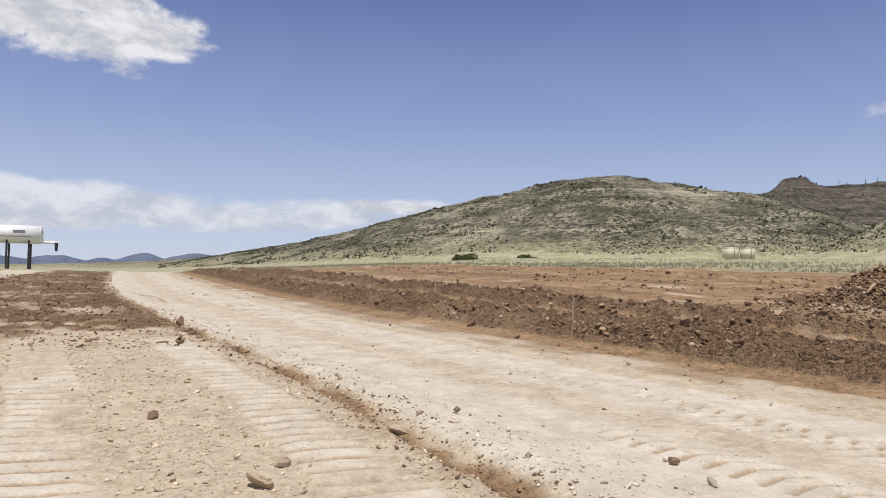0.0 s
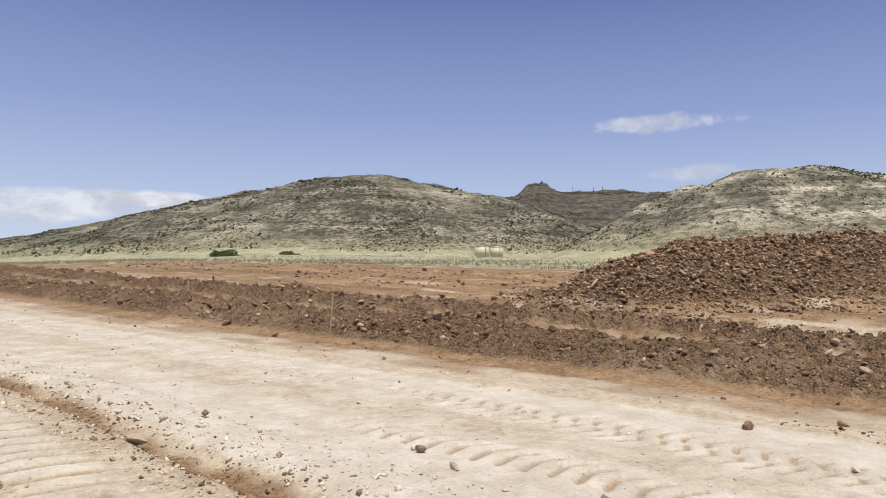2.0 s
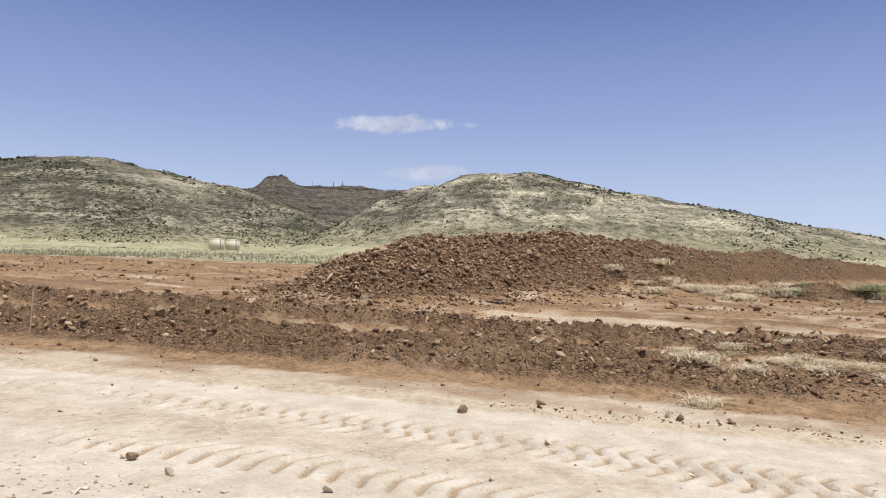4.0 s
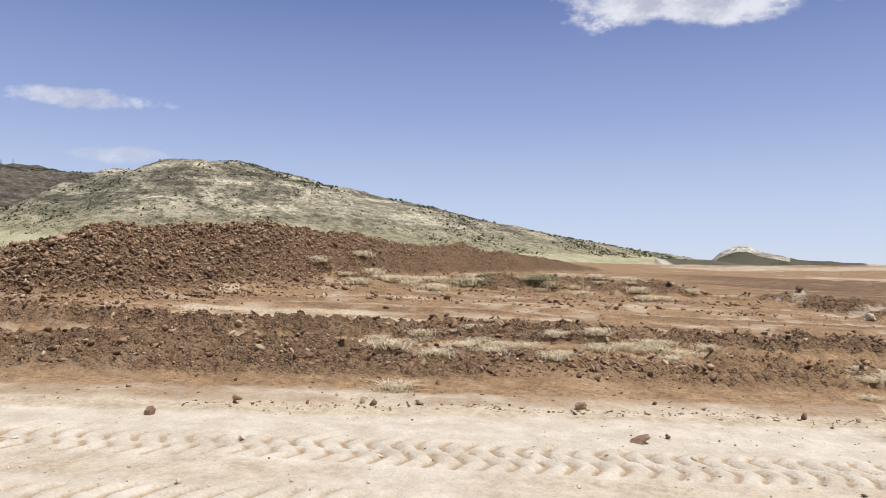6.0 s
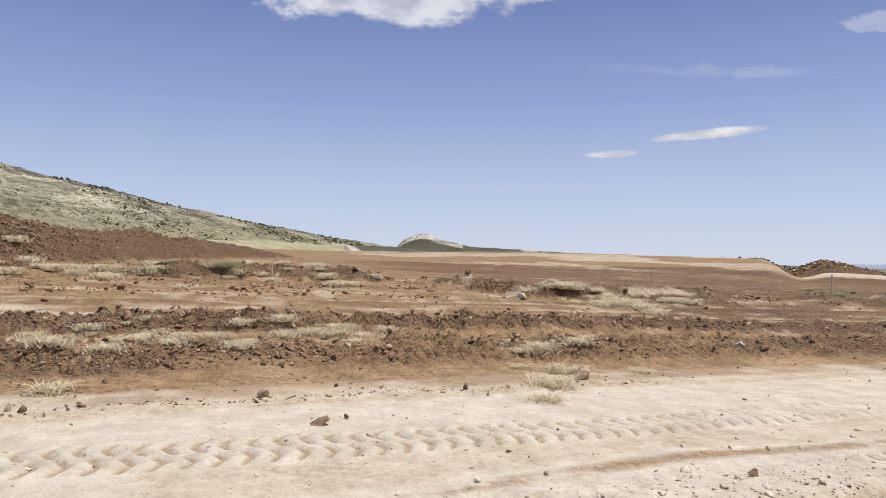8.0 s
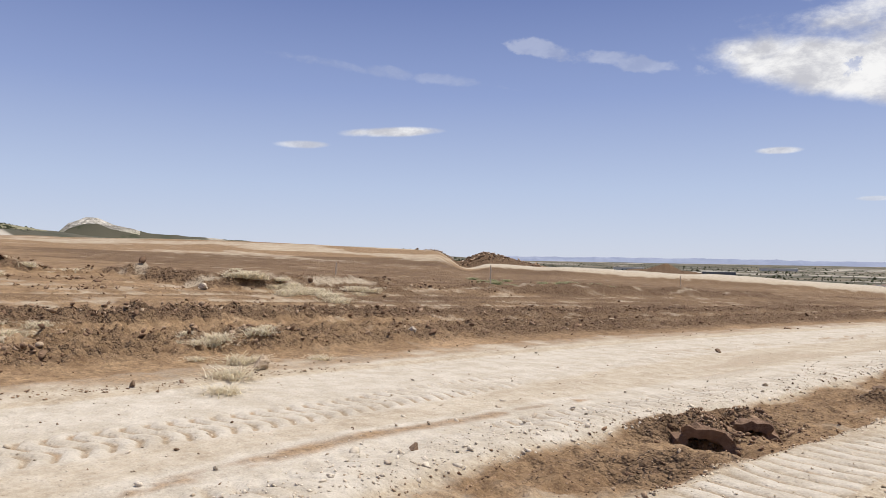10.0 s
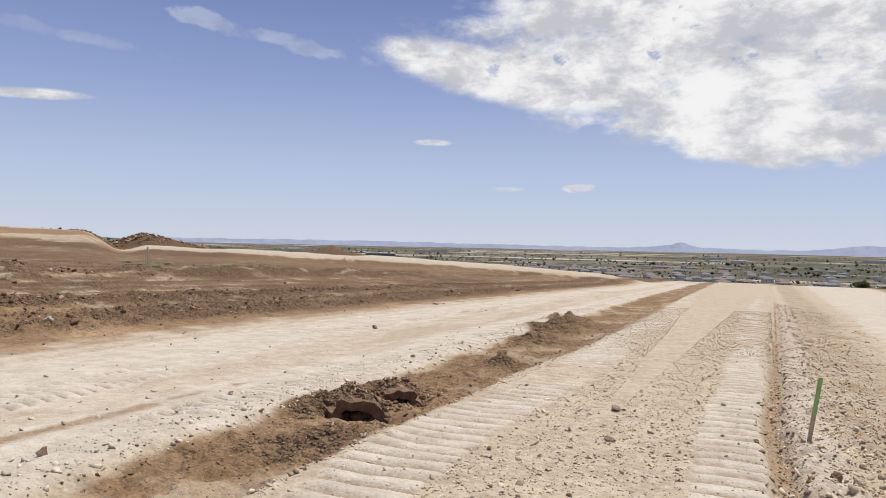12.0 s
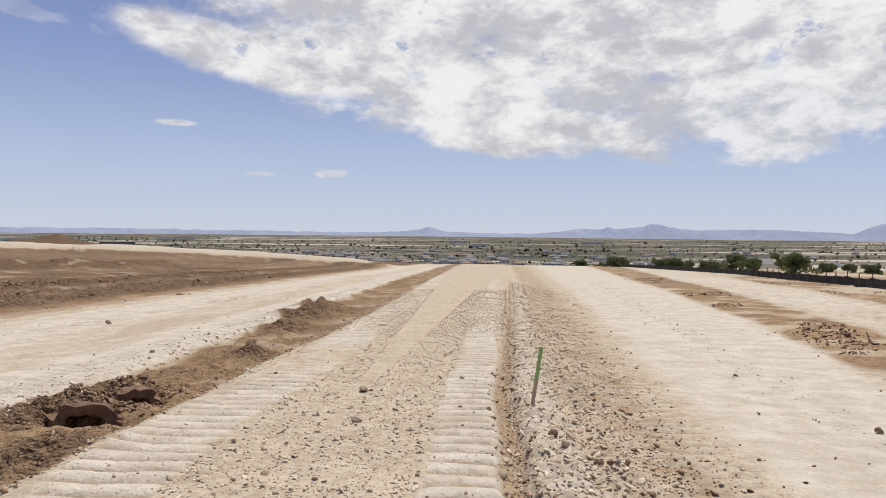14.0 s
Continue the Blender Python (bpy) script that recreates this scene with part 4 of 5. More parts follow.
    scatter("pad_gravel", "tan gravel and pebbles over the pad", "gravel", (np.where(u < 0.6, west_line(y), drift(y)) + u)[keep], y[keep], sizes_of(n, 0.008, 0.042)[keep], FORMS_T, PEBBLE, 0.45)
    # rubble edge
    n = 13000
    y = -3.2 - RNG.uniform(0, 1, n) ** 1.8 * 45
    scatter("rubble", "broken pale rubble along the edge of the pad", "rubble", from_west(RNG.normal(-1.78, 0.36, n), y), y, sizes_of(n, 0.010, 0.055), FORMS_T, PEBBLE, 0.4)
    n = 2200
    y = -3.5 - RNG.uniform(0, 1, n) ** 1.6 * 36
    scatter("soil_crumbs", "brown crumbs pressed into the rut beside the tyre track", "clods", from_west(RNG.normal(-1.16, 0.09, n), y), y, sizes_of(n, 0.008, 0.04), FORMS_T, CLOD, 0.4)
    # road lumps
    n = 5000
    y = spread(n, 34)
    w = np.where(RNG.uniform(0, 1, n) < 0.8, np.abs(RNG.normal(0.02, 0.11, n)), RNG.uniform(0, 1, n))
    x = road_near(y) - 0.1 + w * (road_far(y) - road_near(y))
    scatter("caliche_lumps", "crumbs of pale caliche on the haul road", "lumps", x, y, sizes_of(n, 0.010, 0.05, 2.2), FORMS_T, CHALK, 0.45)
    n = 260
    y = spread(n, 34)
    x = RNG.uniform(0, 1, n) * (road_far(y) + 1 - road_near(y)) + road_near(y)
    scatter("soil_crumbs", "dark crumbs of soil dropped on the haul road", "clods", x, y, sizes_of(n, 0.010, 0.06), FORMS_S, DARK_STONE)
    n = 420
    y = RNG.uniform(-7, 4, n)
    x = road_far(y) + 0.35 + 0.5 * (fbm(y * 0.8, y * 0, 2, 91) - 0.5) + RNG.normal(0, 0.13, n)
    scatter("soil_crumbs", "brown clods in a thin row along the dusty verge", "clods", x, y, sizes_of(n, 0.010, 0.05), FORMS_S, CLOD)
    # west side
    n = 3200
    y = -4 - RNG.uniform(0, 1, n) ** 1.5 * 40
    scatter("soil_crumbs", "tan crumbs along the margin of the access road", "clods", from_west(RNG.normal(-2.45, 0.35, n), y), y, sizes_of(n, 0.008, 0.04), FORMS_T, CLOD)
    n = 500
    y = -4 - RNG.uniform(0, 1, n) ** 1.5 * 50
    scatter("soil_crumbs", "dark crumbs of soil on the access road", "clods", from_west(np.where(RNG.uniform(0, 1, n) < 0.75, RNG.normal(-4.45, 0.22, n), RNG.uniform(-6, -2.2, n)), y), y, sizes_of(n, 0.009, 0.045), FORMS_S, DARK_STONE)
    n = 5500
    y = -8 - RNG.uniform(0, 1, n) ** 1.3 * 60
    u = RNG.choice([-6.5, -6.9, -7.2, -10.6, -12], n) + RNG.normal(0, 0.22, n)
    keep = fbm(y * 0.12, u * 0.2, 3, 17) > 0.45
    scatter("soil_clods", "low rows of brown clods west of the access road", "clods", from_west(u, y)[keep], y[keep], sizes_of(n, 0.02, 0.13)[keep], FORMS_S, CLOD)


loose_ground()


def rock(x, y, size, mat, label, seed, flat=0.8):
    size = size * 0.8
    v, f = stone_forms(1, 3, seed, flat, 0.22)[0]
    me = mesh_of("rock", v, f, mat)
    ob = new("rock", me)
    ob.matrix_basis = pose(x, y, height(x, y) + size * 0.45, 0, 0, seed * 47 % 360) @ Matrix.Scale(size, 4)
    return tagged(ob, label, "rock")


for k, (x, y, size, mat, label) in enumerate((
        (2.22, 6.70, 0.13, STONE, "squared pale fieldstone at the edge of the pad"), (3.13, 7.45, 0.08, DARK_STONE, "dark clod on the pale haul road"),
        (0.08, 7.75, 0.085, DARK_STONE, "brown stone alone on the gravel pad"), (0.62, 18.1, 0.17, DARK_STONE, "dark angular rock beside the haul road"),
        (0.80, 5.40, 0.13, STONE, "rounded tan stone half sunk in gravel"), (1.03, 5.88, 0.06, STONE, "small tan stone on the gravel pad"),
        (4.26, 5.35, 0.07, DARK_STONE, "dark crumbling clod on pale caliche"), (4.2, 4.8, 0.075, CHALK, "lump of pale caliche on the road"),
        (7.2, 16.3, 0.16, DARK_STONE, "dark red clod at the foot of the windrow"), (9.6, 11.6, 0.16, DARK_STONE, "large dark clod on the windrow"),
        (9.76, -0.71, 0.12, DARK_STONE, "dark clod on the dusty verge"), (8.2, -1.22, 0.11, DARK_STONE, "flat brown clod on the pale road"),
        (8.5, -1.56, 0.065, DARK_STONE, "small brown clod on the pale road"), (10.16, -3.6, 0.09, DARK_STONE, "brown clod at the edge of the road"),
        (7.93, 4.16, 0.09, DARK_STONE, "brown stone on the dusty verge"), (10.9, -5.85, 0.21, STONE, "pale boulder at the foot of the windrow"),
        (9.3, 2.06, 0.08, STONE, "pale stone on brown soil"), (19.7, 9.1, 0.21, DARK_STONE, "dark angular rock on the graded shelf"),
        (5.47, -4.6, 0.075, DARK_STONE, "dark clod on the haul road"), (9.0, -17.5, 0.12, DARK_STONE, "dark clod standing on the road"),
        (14.0, -11.6, 0.13, CHALK, "white stone in brown soil"), (13.6, -11.4, 0.13, CHALK, "white stone beside another in brown soil"),
        (4.04, -12.95, 0.11, DARK_STONE, "dark clod in the ditch"), (1.38, -8.9, 0.075, STONE, "flat tan stone on the pad"),
        (1.18, -7.3, 0.07, STONE, "tan stone on the gravel pad"), (-0.14, -8.0, 0.055, DARK_STONE, "small dark stone in the tyre track"),
        (-0.70, -6.83, 0.075, DARK_STONE, "brown stone beside the survey stake"), (-0.82, -6.62, 0.085, STONE, "rounded stone beside the survey stake"),
        (-1.22, -7.3, 0.075, STONE, "pale stone in the rubble"), (-1.0, -6.1, 0.07, STONE, "grey stone in the rubble"),
        (-4.15, -7.86, 0.075, DARK_STONE, "dark stone on the access road"), (24.4, -10.8, 0.3, CHALK, "white slab on the graded shelf"),
)):
    rock(x, y, size, mat, label, 20 + k, 0.62 if "flat" in label or "slab" in label else 0.85)

# ---- weeds and grass ----


def blades(count, reach, tall, seed, width=0.008, droop=0.6):
    """Curved stalks springing from one root: verts and tris."""
    rng, v, f = np.random.default_rng(seed), [], []
    for _ in range(count):
        a, out, h = rng.uniform(0, 6.283), reach * rng.uniform(0.2, 1.0), tall * rng.uniform(0.4, 1.0)
        ox, oy = rng.normal(0, reach * 0.22, 2)
        side = (-math.sin(a) * width, math.cos(a) * width)
        k = len(v)
        for s in (0.0, 0.4, 0.75, 1.0):
            d, w = out * s ** 1.3, 1.0 - 0.8 * s
            z = h * (s - droop * s * s * 0.6)
            x, y = ox + math.cos(a) * d, oy + math.sin(a) * d
            v += [(x - side[0] * w, y - side[1] * w, z - 0.02), (x + side[0] * w, y + side[1] * w, z - 0.02)]
        for q in range(3):
            b = k + 2 * q
            f += [(b, b + 1, b + 3), (b, b + 3, b + 2)]
    return np.array(v), np.array(f)


def weeds():
    made = {}
    spots = []
    rng = np.random.default_rng(9)
    for az, d0, d1, n, kind in ((78, 27, 29, 5, 0), (81, 27, 30, 6, 0), (86, 28, 30, 5, 0), (92, 28, 31, 6, 0), (98, 28.5, 31, 7, 0),
                                (101, 29, 31, 4, 0), (117.5, 27.5, 29, 6, 0), (120, 27.5, 29, 8, 0), (123, 28, 29.5, 6, 0), (83, 13.2, 15, 6, 0), (87, 13.2, 15, 5, 0), (98, 14, 15.5, 6, 0), (102, 14.2, 15.5, 5, 0),
                                (77, 13.2, 14, 3, 0), (93, 14, 15, 2, 0), (116.5, 13.6, 15.2, 6, 0), (119, 12.6, 14.0, 3, 0), (111, 13, 14, 3, 0), (137, 44, 50, 6, 1), (142, 48, 56, 6, 1),
                                (85, 29, 30, 2, 1), (91, 29, 30, 1, 1)):
        for _ in range(n + n // 2):
            a, d = az + rng.normal(0, 2.6), rng.normal((d0 + d1) / 2, (d1 - d0) * 0.55 + 0.25)
            spots.append((*at(a, d), kind))
    for x, y, kind in spots:
        form = (kind, int(rng.integers(0, 4)))
        m = pose(x, y, height(x, y), 0, 0, rng.uniform(0, 360)) @ Matrix.Scale(rng.uniform(0.45, 1.25) * (1.8 if math.hypot(x, y) > 20 else 1.0), 4)
        if form not in made:
            v, f = blades(170, 0.5, 0.36, 30 + form[1] + 10 * kind, 0.009, 1.1)
            name = "green_weed" if kind else "dry_weed"
            me = mesh_of(name, v, f, GREENERY if kind else STRAW)
            ob = new(name, me)
            ob.matrix_basis = m
            made[form] = tagged(ob, "green weed clump growing in brown soil" if kind else "bleached dry weed clump lying on soil", "weed", "weeds on the windrows")
        else:
            o = made[form].copy()
            scene.collection.objects.link(o)
            o.matrix_basis = m


def let_light_through(mat, share):
    """Thin stalks glow a little with the sun behind them."""
    n = mat.node_tree
    b = next(q for q in n.nodes if q.type == "BSDF_PRINCIPLED")
    out = next(q for q in n.nodes if q.type == "OUTPUT_MATERIAL")
    soft, both = n.nodes.new("ShaderNodeBsdfTranslucent"), n.nodes.new("ShaderNodeMixShader")
    n.links.new(b.inputs["Base Color"].links[0].from_socket, soft.inputs[0])
    both.inputs[0].default_value = share
    n.links.new(b.outputs[0], both.inputs[1])
    n.links.new(soft.outputs[0], both.inputs[2])
    n.links.new(both.outputs[0], out.inputs[0])


for stalks in (STRAW, GREENERY, MEADOW, LEAVES):
    let_light_through(stalks, 0.5)
weeds()


def meadow_grass():
    rng = np.random.default_rng(12)
    n = 9000
    az = rng.uniform(3, 60, n)
    edge = np.interp(az, [0, 30, 48, 56, 80], [75, 58, 46, 47, 85])
    d = edge + 1 + rng.uniform(0, 1, n) ** 2 * 190
    x, y = at(az, d)
    keep = fbm(x * 0.12, y * 0.12, 3, 19) > rng.uniform(0.2, 0.6, n)
    x, y, d = x[keep], y[keep], d[keep]
    z = heights(x, y)
    co, tr = [], []
    v, f = blades(7, 0.35, 0.6, 77, 0.035, 0.3)
    for k in range(len(x)):
        s = rng.uniform(0.2, 0.85)
        a = rng.uniform(0, 6.283)
        w = v * s
        co.append(np.stack([w[:, 0] * math.cos(a) - w[:, 1] * math.sin(a) + x[k], w[:, 0] * math.sin(a) + w[:, 1] * math.cos(a) + y[k], w[:, 2] + z[k]], -1))
        tr.append(f + k * len(v))
    ob = new("meadow_grass", fast_mesh("meadow_grass", np.concatenate(co), np.concatenate(tr), MEADOW))
    tagged(ob, "tall pale dry grass of the meadow", "grass", kind="stuff")


meadow_grass()


def hill_scrub():
    rng = np.random.default_rng(14)
    n = 240000
    az = rng.uniform(0, 102.5, n)
    d = 190 + rng.uniform(0, 1, n) * 1050
    x, y = at(az, d)
    z, kind, _, hill = lay(x, y)
    dens = fbm(x / 45, y / 45, 4, 23) + 0.35 * (fbm(x / 9, y / 9, 2, 29) - 0.5)
    keep = (hill > 0.4) & (dens > rng.uniform(0.42, 0.80, n))
    x, y, d = x[keep], y[keep], d[keep]
    s = np.minimum(0.36 * rng.uniform(0.03, 1, len(x)) ** (-1 / 2.6), 2.3) * np.clip(d / 520, 0.6, 1.6)
    scatter("hillside_scrub", "dark desert scrub scattered over the hills", "scrub", x, y, s, FORMS_T, SHRUB, 0.1, 1.1)


hill_scrub()

# ---- far mountains ----


def mountain_range(name, label, a0, a1, dist, depth, low, peaks, seed, mat):
    """A worn ridge seen far off: slopes before and behind an uneven crest."""
    azs = np.arange(a0, a1, 0.12)
    crest = np.full(len(azs), low)
    for a, e, w in peaks:
        crest = np.maximum(crest, low + (e - low) * np.exp(-((azs - a) / w) ** 2))
    crest = crest + (fbm(azs * 1.3, azs * 0 + seed, 4, seed) - 0.5) * 0.14
    rows = []
    for f, h in ((-1.0, 0.0), (-0.7, 0.35), (-0.4, 0.62), (-0.15, 0.9), (0.0, 1.0), (0.5, 0.4), (1.0, 0.0)):
        d = dist + depth * f
        x, y = at(azs, np.full(len(azs), d))
        top = EYE + dist * np.tan(np.radians(crest))
        foot = -30.0
        z = foot + (top - foot) * h * (1 + (0 if h in (0.0, 1.0) else 1) * 0.5 * (fbm(azs * 2.2, azs * 0 + 9 * f, 4, seed + 3) - 0.5))
        rows.append(np.stack([x, y, z], -1))
    n = len(azs)
    i, j = np.meshgrid(np.arange(len(rows) - 1), np.arange(n - 1), indexing="ij")
    q = (i * n + j).ravel()
    tris = np.concatenate([np.stack([q, q + 1, q + n], -1), np.stack([q + 1, q + n + 1, q + n], -1)])
    tagged(new(name, fast_mesh(name, np.concatenate(rows), tris, mat)), label, "mountain range", kind="structure")


# Both ranges get their haze from surface colour, not from the air.
mountain_range("backdrop_range_south", "long low mountains beyond the valley, painted blue for haze", 134, 226, 4550, 260, 0.05,
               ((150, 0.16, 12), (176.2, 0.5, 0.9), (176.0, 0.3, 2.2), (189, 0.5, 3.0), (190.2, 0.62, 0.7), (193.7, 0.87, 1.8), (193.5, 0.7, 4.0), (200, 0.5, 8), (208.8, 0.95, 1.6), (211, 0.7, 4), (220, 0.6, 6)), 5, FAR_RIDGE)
mountain_range("backdrop_range_north", "mountains behind the rising ground, painted blue for haze", -28, 9, 3000, 260, 0.7,
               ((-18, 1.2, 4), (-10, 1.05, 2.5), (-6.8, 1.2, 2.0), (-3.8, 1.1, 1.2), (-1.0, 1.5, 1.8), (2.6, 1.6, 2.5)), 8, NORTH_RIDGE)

# ---- survey stakes ----


def stake(x, y, tall, lean, painted, label, wide=0.042):
    root = thing("survey_stake", x, y, height(x, y) + 0.0, 20, 1.0, lean[0], lean[1])
    bm = bmesh.new()
    cut = 0.35 * tall if painted else tall
    add_box(bm, wide, 0.011, cut + 0.06, pose(0, 0, (cut + 0.06) / 2), 0.002)
    part("lath", bm, OLD_LATH if wide < 0.055 else LATH, root)
    if painted:
        bm = bmesh.new()
        add_box(bm, wide + 0.001, 0.012, tall - cut, pose(0, 0, cut + 0.06 + (tall - cut) / 2), 0.002)
        part("painted_end", bm, GREEN_PAINT, root, "green painted upper half")
    tagged(root, label, "stake", "survey stakes")


stake(-0.615, -8.18, 0.585, (0, -9), True, "wooden survey stake with green painted top in rubble")
stake(8.1, 13.2, 0.75, (2, 1), False, "thin weathered survey stake on the windrow", 0.034)
stake(27.8, -2.2, 0.62, (0, 2), False, "short pale survey stake among dry weeds", 0.06)
stake(27.5, -28.3, 1.05, (0, -1), False, "pale survey stake on brown graded soil", 0.07)
stake(40.0, -70.0, 1.0, (0, 1), False, "distant pale survey stake on brown soil", 0.08)
stake(9.0, 23.5, 0.5, (1, -2), False, "thin survey stake far along the windrow", 0.05)
stake(33.0, -22.0, 0.7, (1, -2), False, "small survey stake on the far soil bank", 0.06)

# ---- water tower beside the road ----


def water_tower(x, y):
    z = height(x, y)
    root = thing("water_tower", x, y, z)
    low, rad, long = 5.7 - z, 1.3, 11.0
    bm = bmesh.new()
    add_tube(bm, rad, rad, long, pose(-long / 2, 0, low + rad, 0, 90, 0), 40)
    for e in (-1, 1):
        bmesh.ops.create_uvsphere(bm, u_segments=32, v_segments=12, radius=rad, matrix=pose(e * long / 2, 0, low + rad, 0, 90, 0) @ Matrix.Diagonal((1, 1, 0.16, 1)))
    tank = part("tank", bm, WHITE_STEEL, root, "white cylindrical steel tank", True)
    for dx, w, h in ((2.9, 1.5, 0.62), (-1.4, 1.9, 0.75)):
        bm = bmesh.new()
        add_box(bm, w, 0.02, h, pose(dx, -rad * 0.985, low + rad + 0.25), 0.004)
        part("marking", bm, GREY_MARK, tank, "grey printed panel")
    bm = bmesh.new()
    add_box(bm, 4.6, 0.02, 0.10, pose(2.2, -rad * 0.99, low + rad - 0.35), 0.004)
    part("marking", bm, GREY_MARK, tank, "grey printed line")
    for dx in (-4.2, -1.3, 1.35, 4.1):
        for dy in (-0.9, 0.9):
            bm = bmesh.new()
            add_box(bm, 0.24, 0.24, low + 0.55, pose(dx, dy, (low + 0.55) / 2 - 0.1), 0.02)
            leg = part("leg", bm, DARK_STEEL, root, "black steel leg")
            bm = bmesh.new()
            add_box(bm, 0.7, 0.6, 0.08, pose(dx, dy, 0.02), 0.01)
            part("foot_plate", bm, DARK_STEEL, leg)
    bm = bmesh.new()
    add_tube(bm, 0.16, 0.16, 2.6, pose(5.2, 0, low + 0.25, 0, 90, 0), 16)
    add_box(bm, 2.2, 0.1, 0.12, pose(6.3, 0, low + 0.62, 0, 12, 0), 0.01)
    part("spout_arm", bm, WHITE_STEEL, root, "white steel spout arm")
    bm = bmesh.new()
    add_tube(bm, 0.17, 0.26, 1.3, pose(7.45, 0, low - 1.0), 16)
    part("filling_sleeve", bm, DARK_STEEL, root, "black hanging filling sleeve")
    tagged(root, "white overhead water tank on black steel legs", "water tower")


water_tower(-21.2, 118.0)


def storage_tank(az, d, top, radius):
    x, y = at(az, d)
    z = height(x, y) - 1.0
    root = thing("storage_tank", x, y, z)
    tall = top - z
    bm = bmesh.new()
    add_tube(bm, radius, radius, tall, None, 48)
    part("shell", bm, BEIGE_STEEL, root, "", True)
    bm = bmesh.new()
    add_tube(bm, radius + 0.15, 0.4, 0.9, pose(0, 0, tall), 48)
    part("roof", bm, BEIGE_STEEL, root)
    bm = bmesh.new()
    add_box(bm, 0.5, 0.25, tall, pose(radius * -0.3, -radius * 0.98, tall / 2), 0.02)
    part("ladder", bm, GREY_MARK, root, "dark caged ladder")
    tagged(root, "round beige steel water tank below the hill", "storage tank", "water tanks")


storage_tank(43.25, 600, 29.6, 5.8)
storage_tank(44.4, 606, 29.4, 5.4)


def mast(az, d, tall):
    x, y = at(az, d)
    root = thing("radio_mast", x, y, height(x, y) - 1)
    for dx, dy in ((-0.6, -0.35), (0.6, -0.35), (0, 0.7)):
        bm = bmesh.new()
        add_tube(bm, 0.16, 0.10, tall, pose(dx * 0.6, dy * 0.6, 0), 6)
        part("pole", bm, DARK_STEEL, root)
    for k in range(6):
        bm = bmesh.new()
        add_box(bm, 1.0, 0.9, 0.12, pose(0, 0, tall * (k + 1) / 6.2), 0.01)
        part("brace", bm, DARK_STEEL, root)
    tagged(root, "thin steel radio mast on the ridge", "mast", "masts on the ridge")


for a, tall in ((50.3, 16), (51.9, 11), (52.6, 9)):
    mast(a, 1300, tall)

# ---- fence, trees and shrubs ----


def silt_fence():
    ys = np.concatenate([np.arange(-38, -110, -2.4), np.arange(-110, -300, -8)])
    xs = np.interp(-ys, [38, 48, 96, 334], [-24.8, -26.3, -33.7, -40.6])
    zs = heights(xs, ys)
    root = thing("silt_fence", xs[0], ys[0], zs[0])
    rng = np.random.default_rng(3)
    off = np.array([xs[0], ys[0], zs[0]])
    for k in range(len(xs)):
        bm = bmesh.new()
        add_box(bm, 0.06, 0.06, 1.05, pose(xs[k] - off[0] + 0.05, ys[k] - off[1], zs[k] - off[2] + 0.5, 0, rng.uniform(-5, 5), 0), 0.008)
        part("post", bm, BARK, root)
    for k in range(len(xs) - 1):
        bm = bmesh.new()
        n, cols = 7, []
        for q in range(n):
            f = q / (n - 1)
            bx, by, bz = (a[k] + (a[k + 1] - a[k]) * f - o for a, o in zip((xs, ys, zs), off))
            sag = 0.10 * math.sin(math.pi * f)
            cols.append([bm.verts.new((bx + t * 0.02 + 0.05 * math.sin(3 * math.pi * f) * h, by, bz + h * 0.8 * (1.0 - sag) - 0.1)) for h in (0, 0.5, 1.0) for t in (0, 1)])
        for a, b in zip(cols, cols[1:]):
            for q in (0, 1):
                bm.faces.new((a[2 * q], b[2 * q], b[2 * q + 2], a[2 * q + 2]))
                bm.faces.new((a[2 * q + 1], a[2 * q + 3], b[2 * q + 3], b[2 * q + 1]))
            bm.faces.new((a[4], b[4], b[5], a[5]))
        part("fabric", bm, FABRIC, root)
    tagged(root, "long black fabric silt fence on wooden posts", "fence")


silt_fence()


def leaf_cloud(rng, n, centre, spread_xyz, size):
    """Small tilted leaf sprays round a centre: verts and tris."""
    c = rng.normal(0, 1, (n, 3))
    c = c / np.linalg.norm(c, axis=1)[:, None] * rng.uniform(0.35, 1.0, (n, 1)) ** 0.6 * spread_xyz + centre
    a, b = rng.normal(0, 1, (n, 3)), rng.normal(0, 1, (n, 3))
    a = a / np.linalg.norm(a, axis=1)[:, None] * size
    b = b / np.linalg.norm(b, axis=1)[:, None] * size * 0.6
    v = np.stack([c - a, c + b, c + a, c - b], 1).reshape(-1, 3)
    q = np.arange(n)[:, None] * 4
    return v, np.concatenate([q + [0, 1, 2], q + [0, 2, 3]])


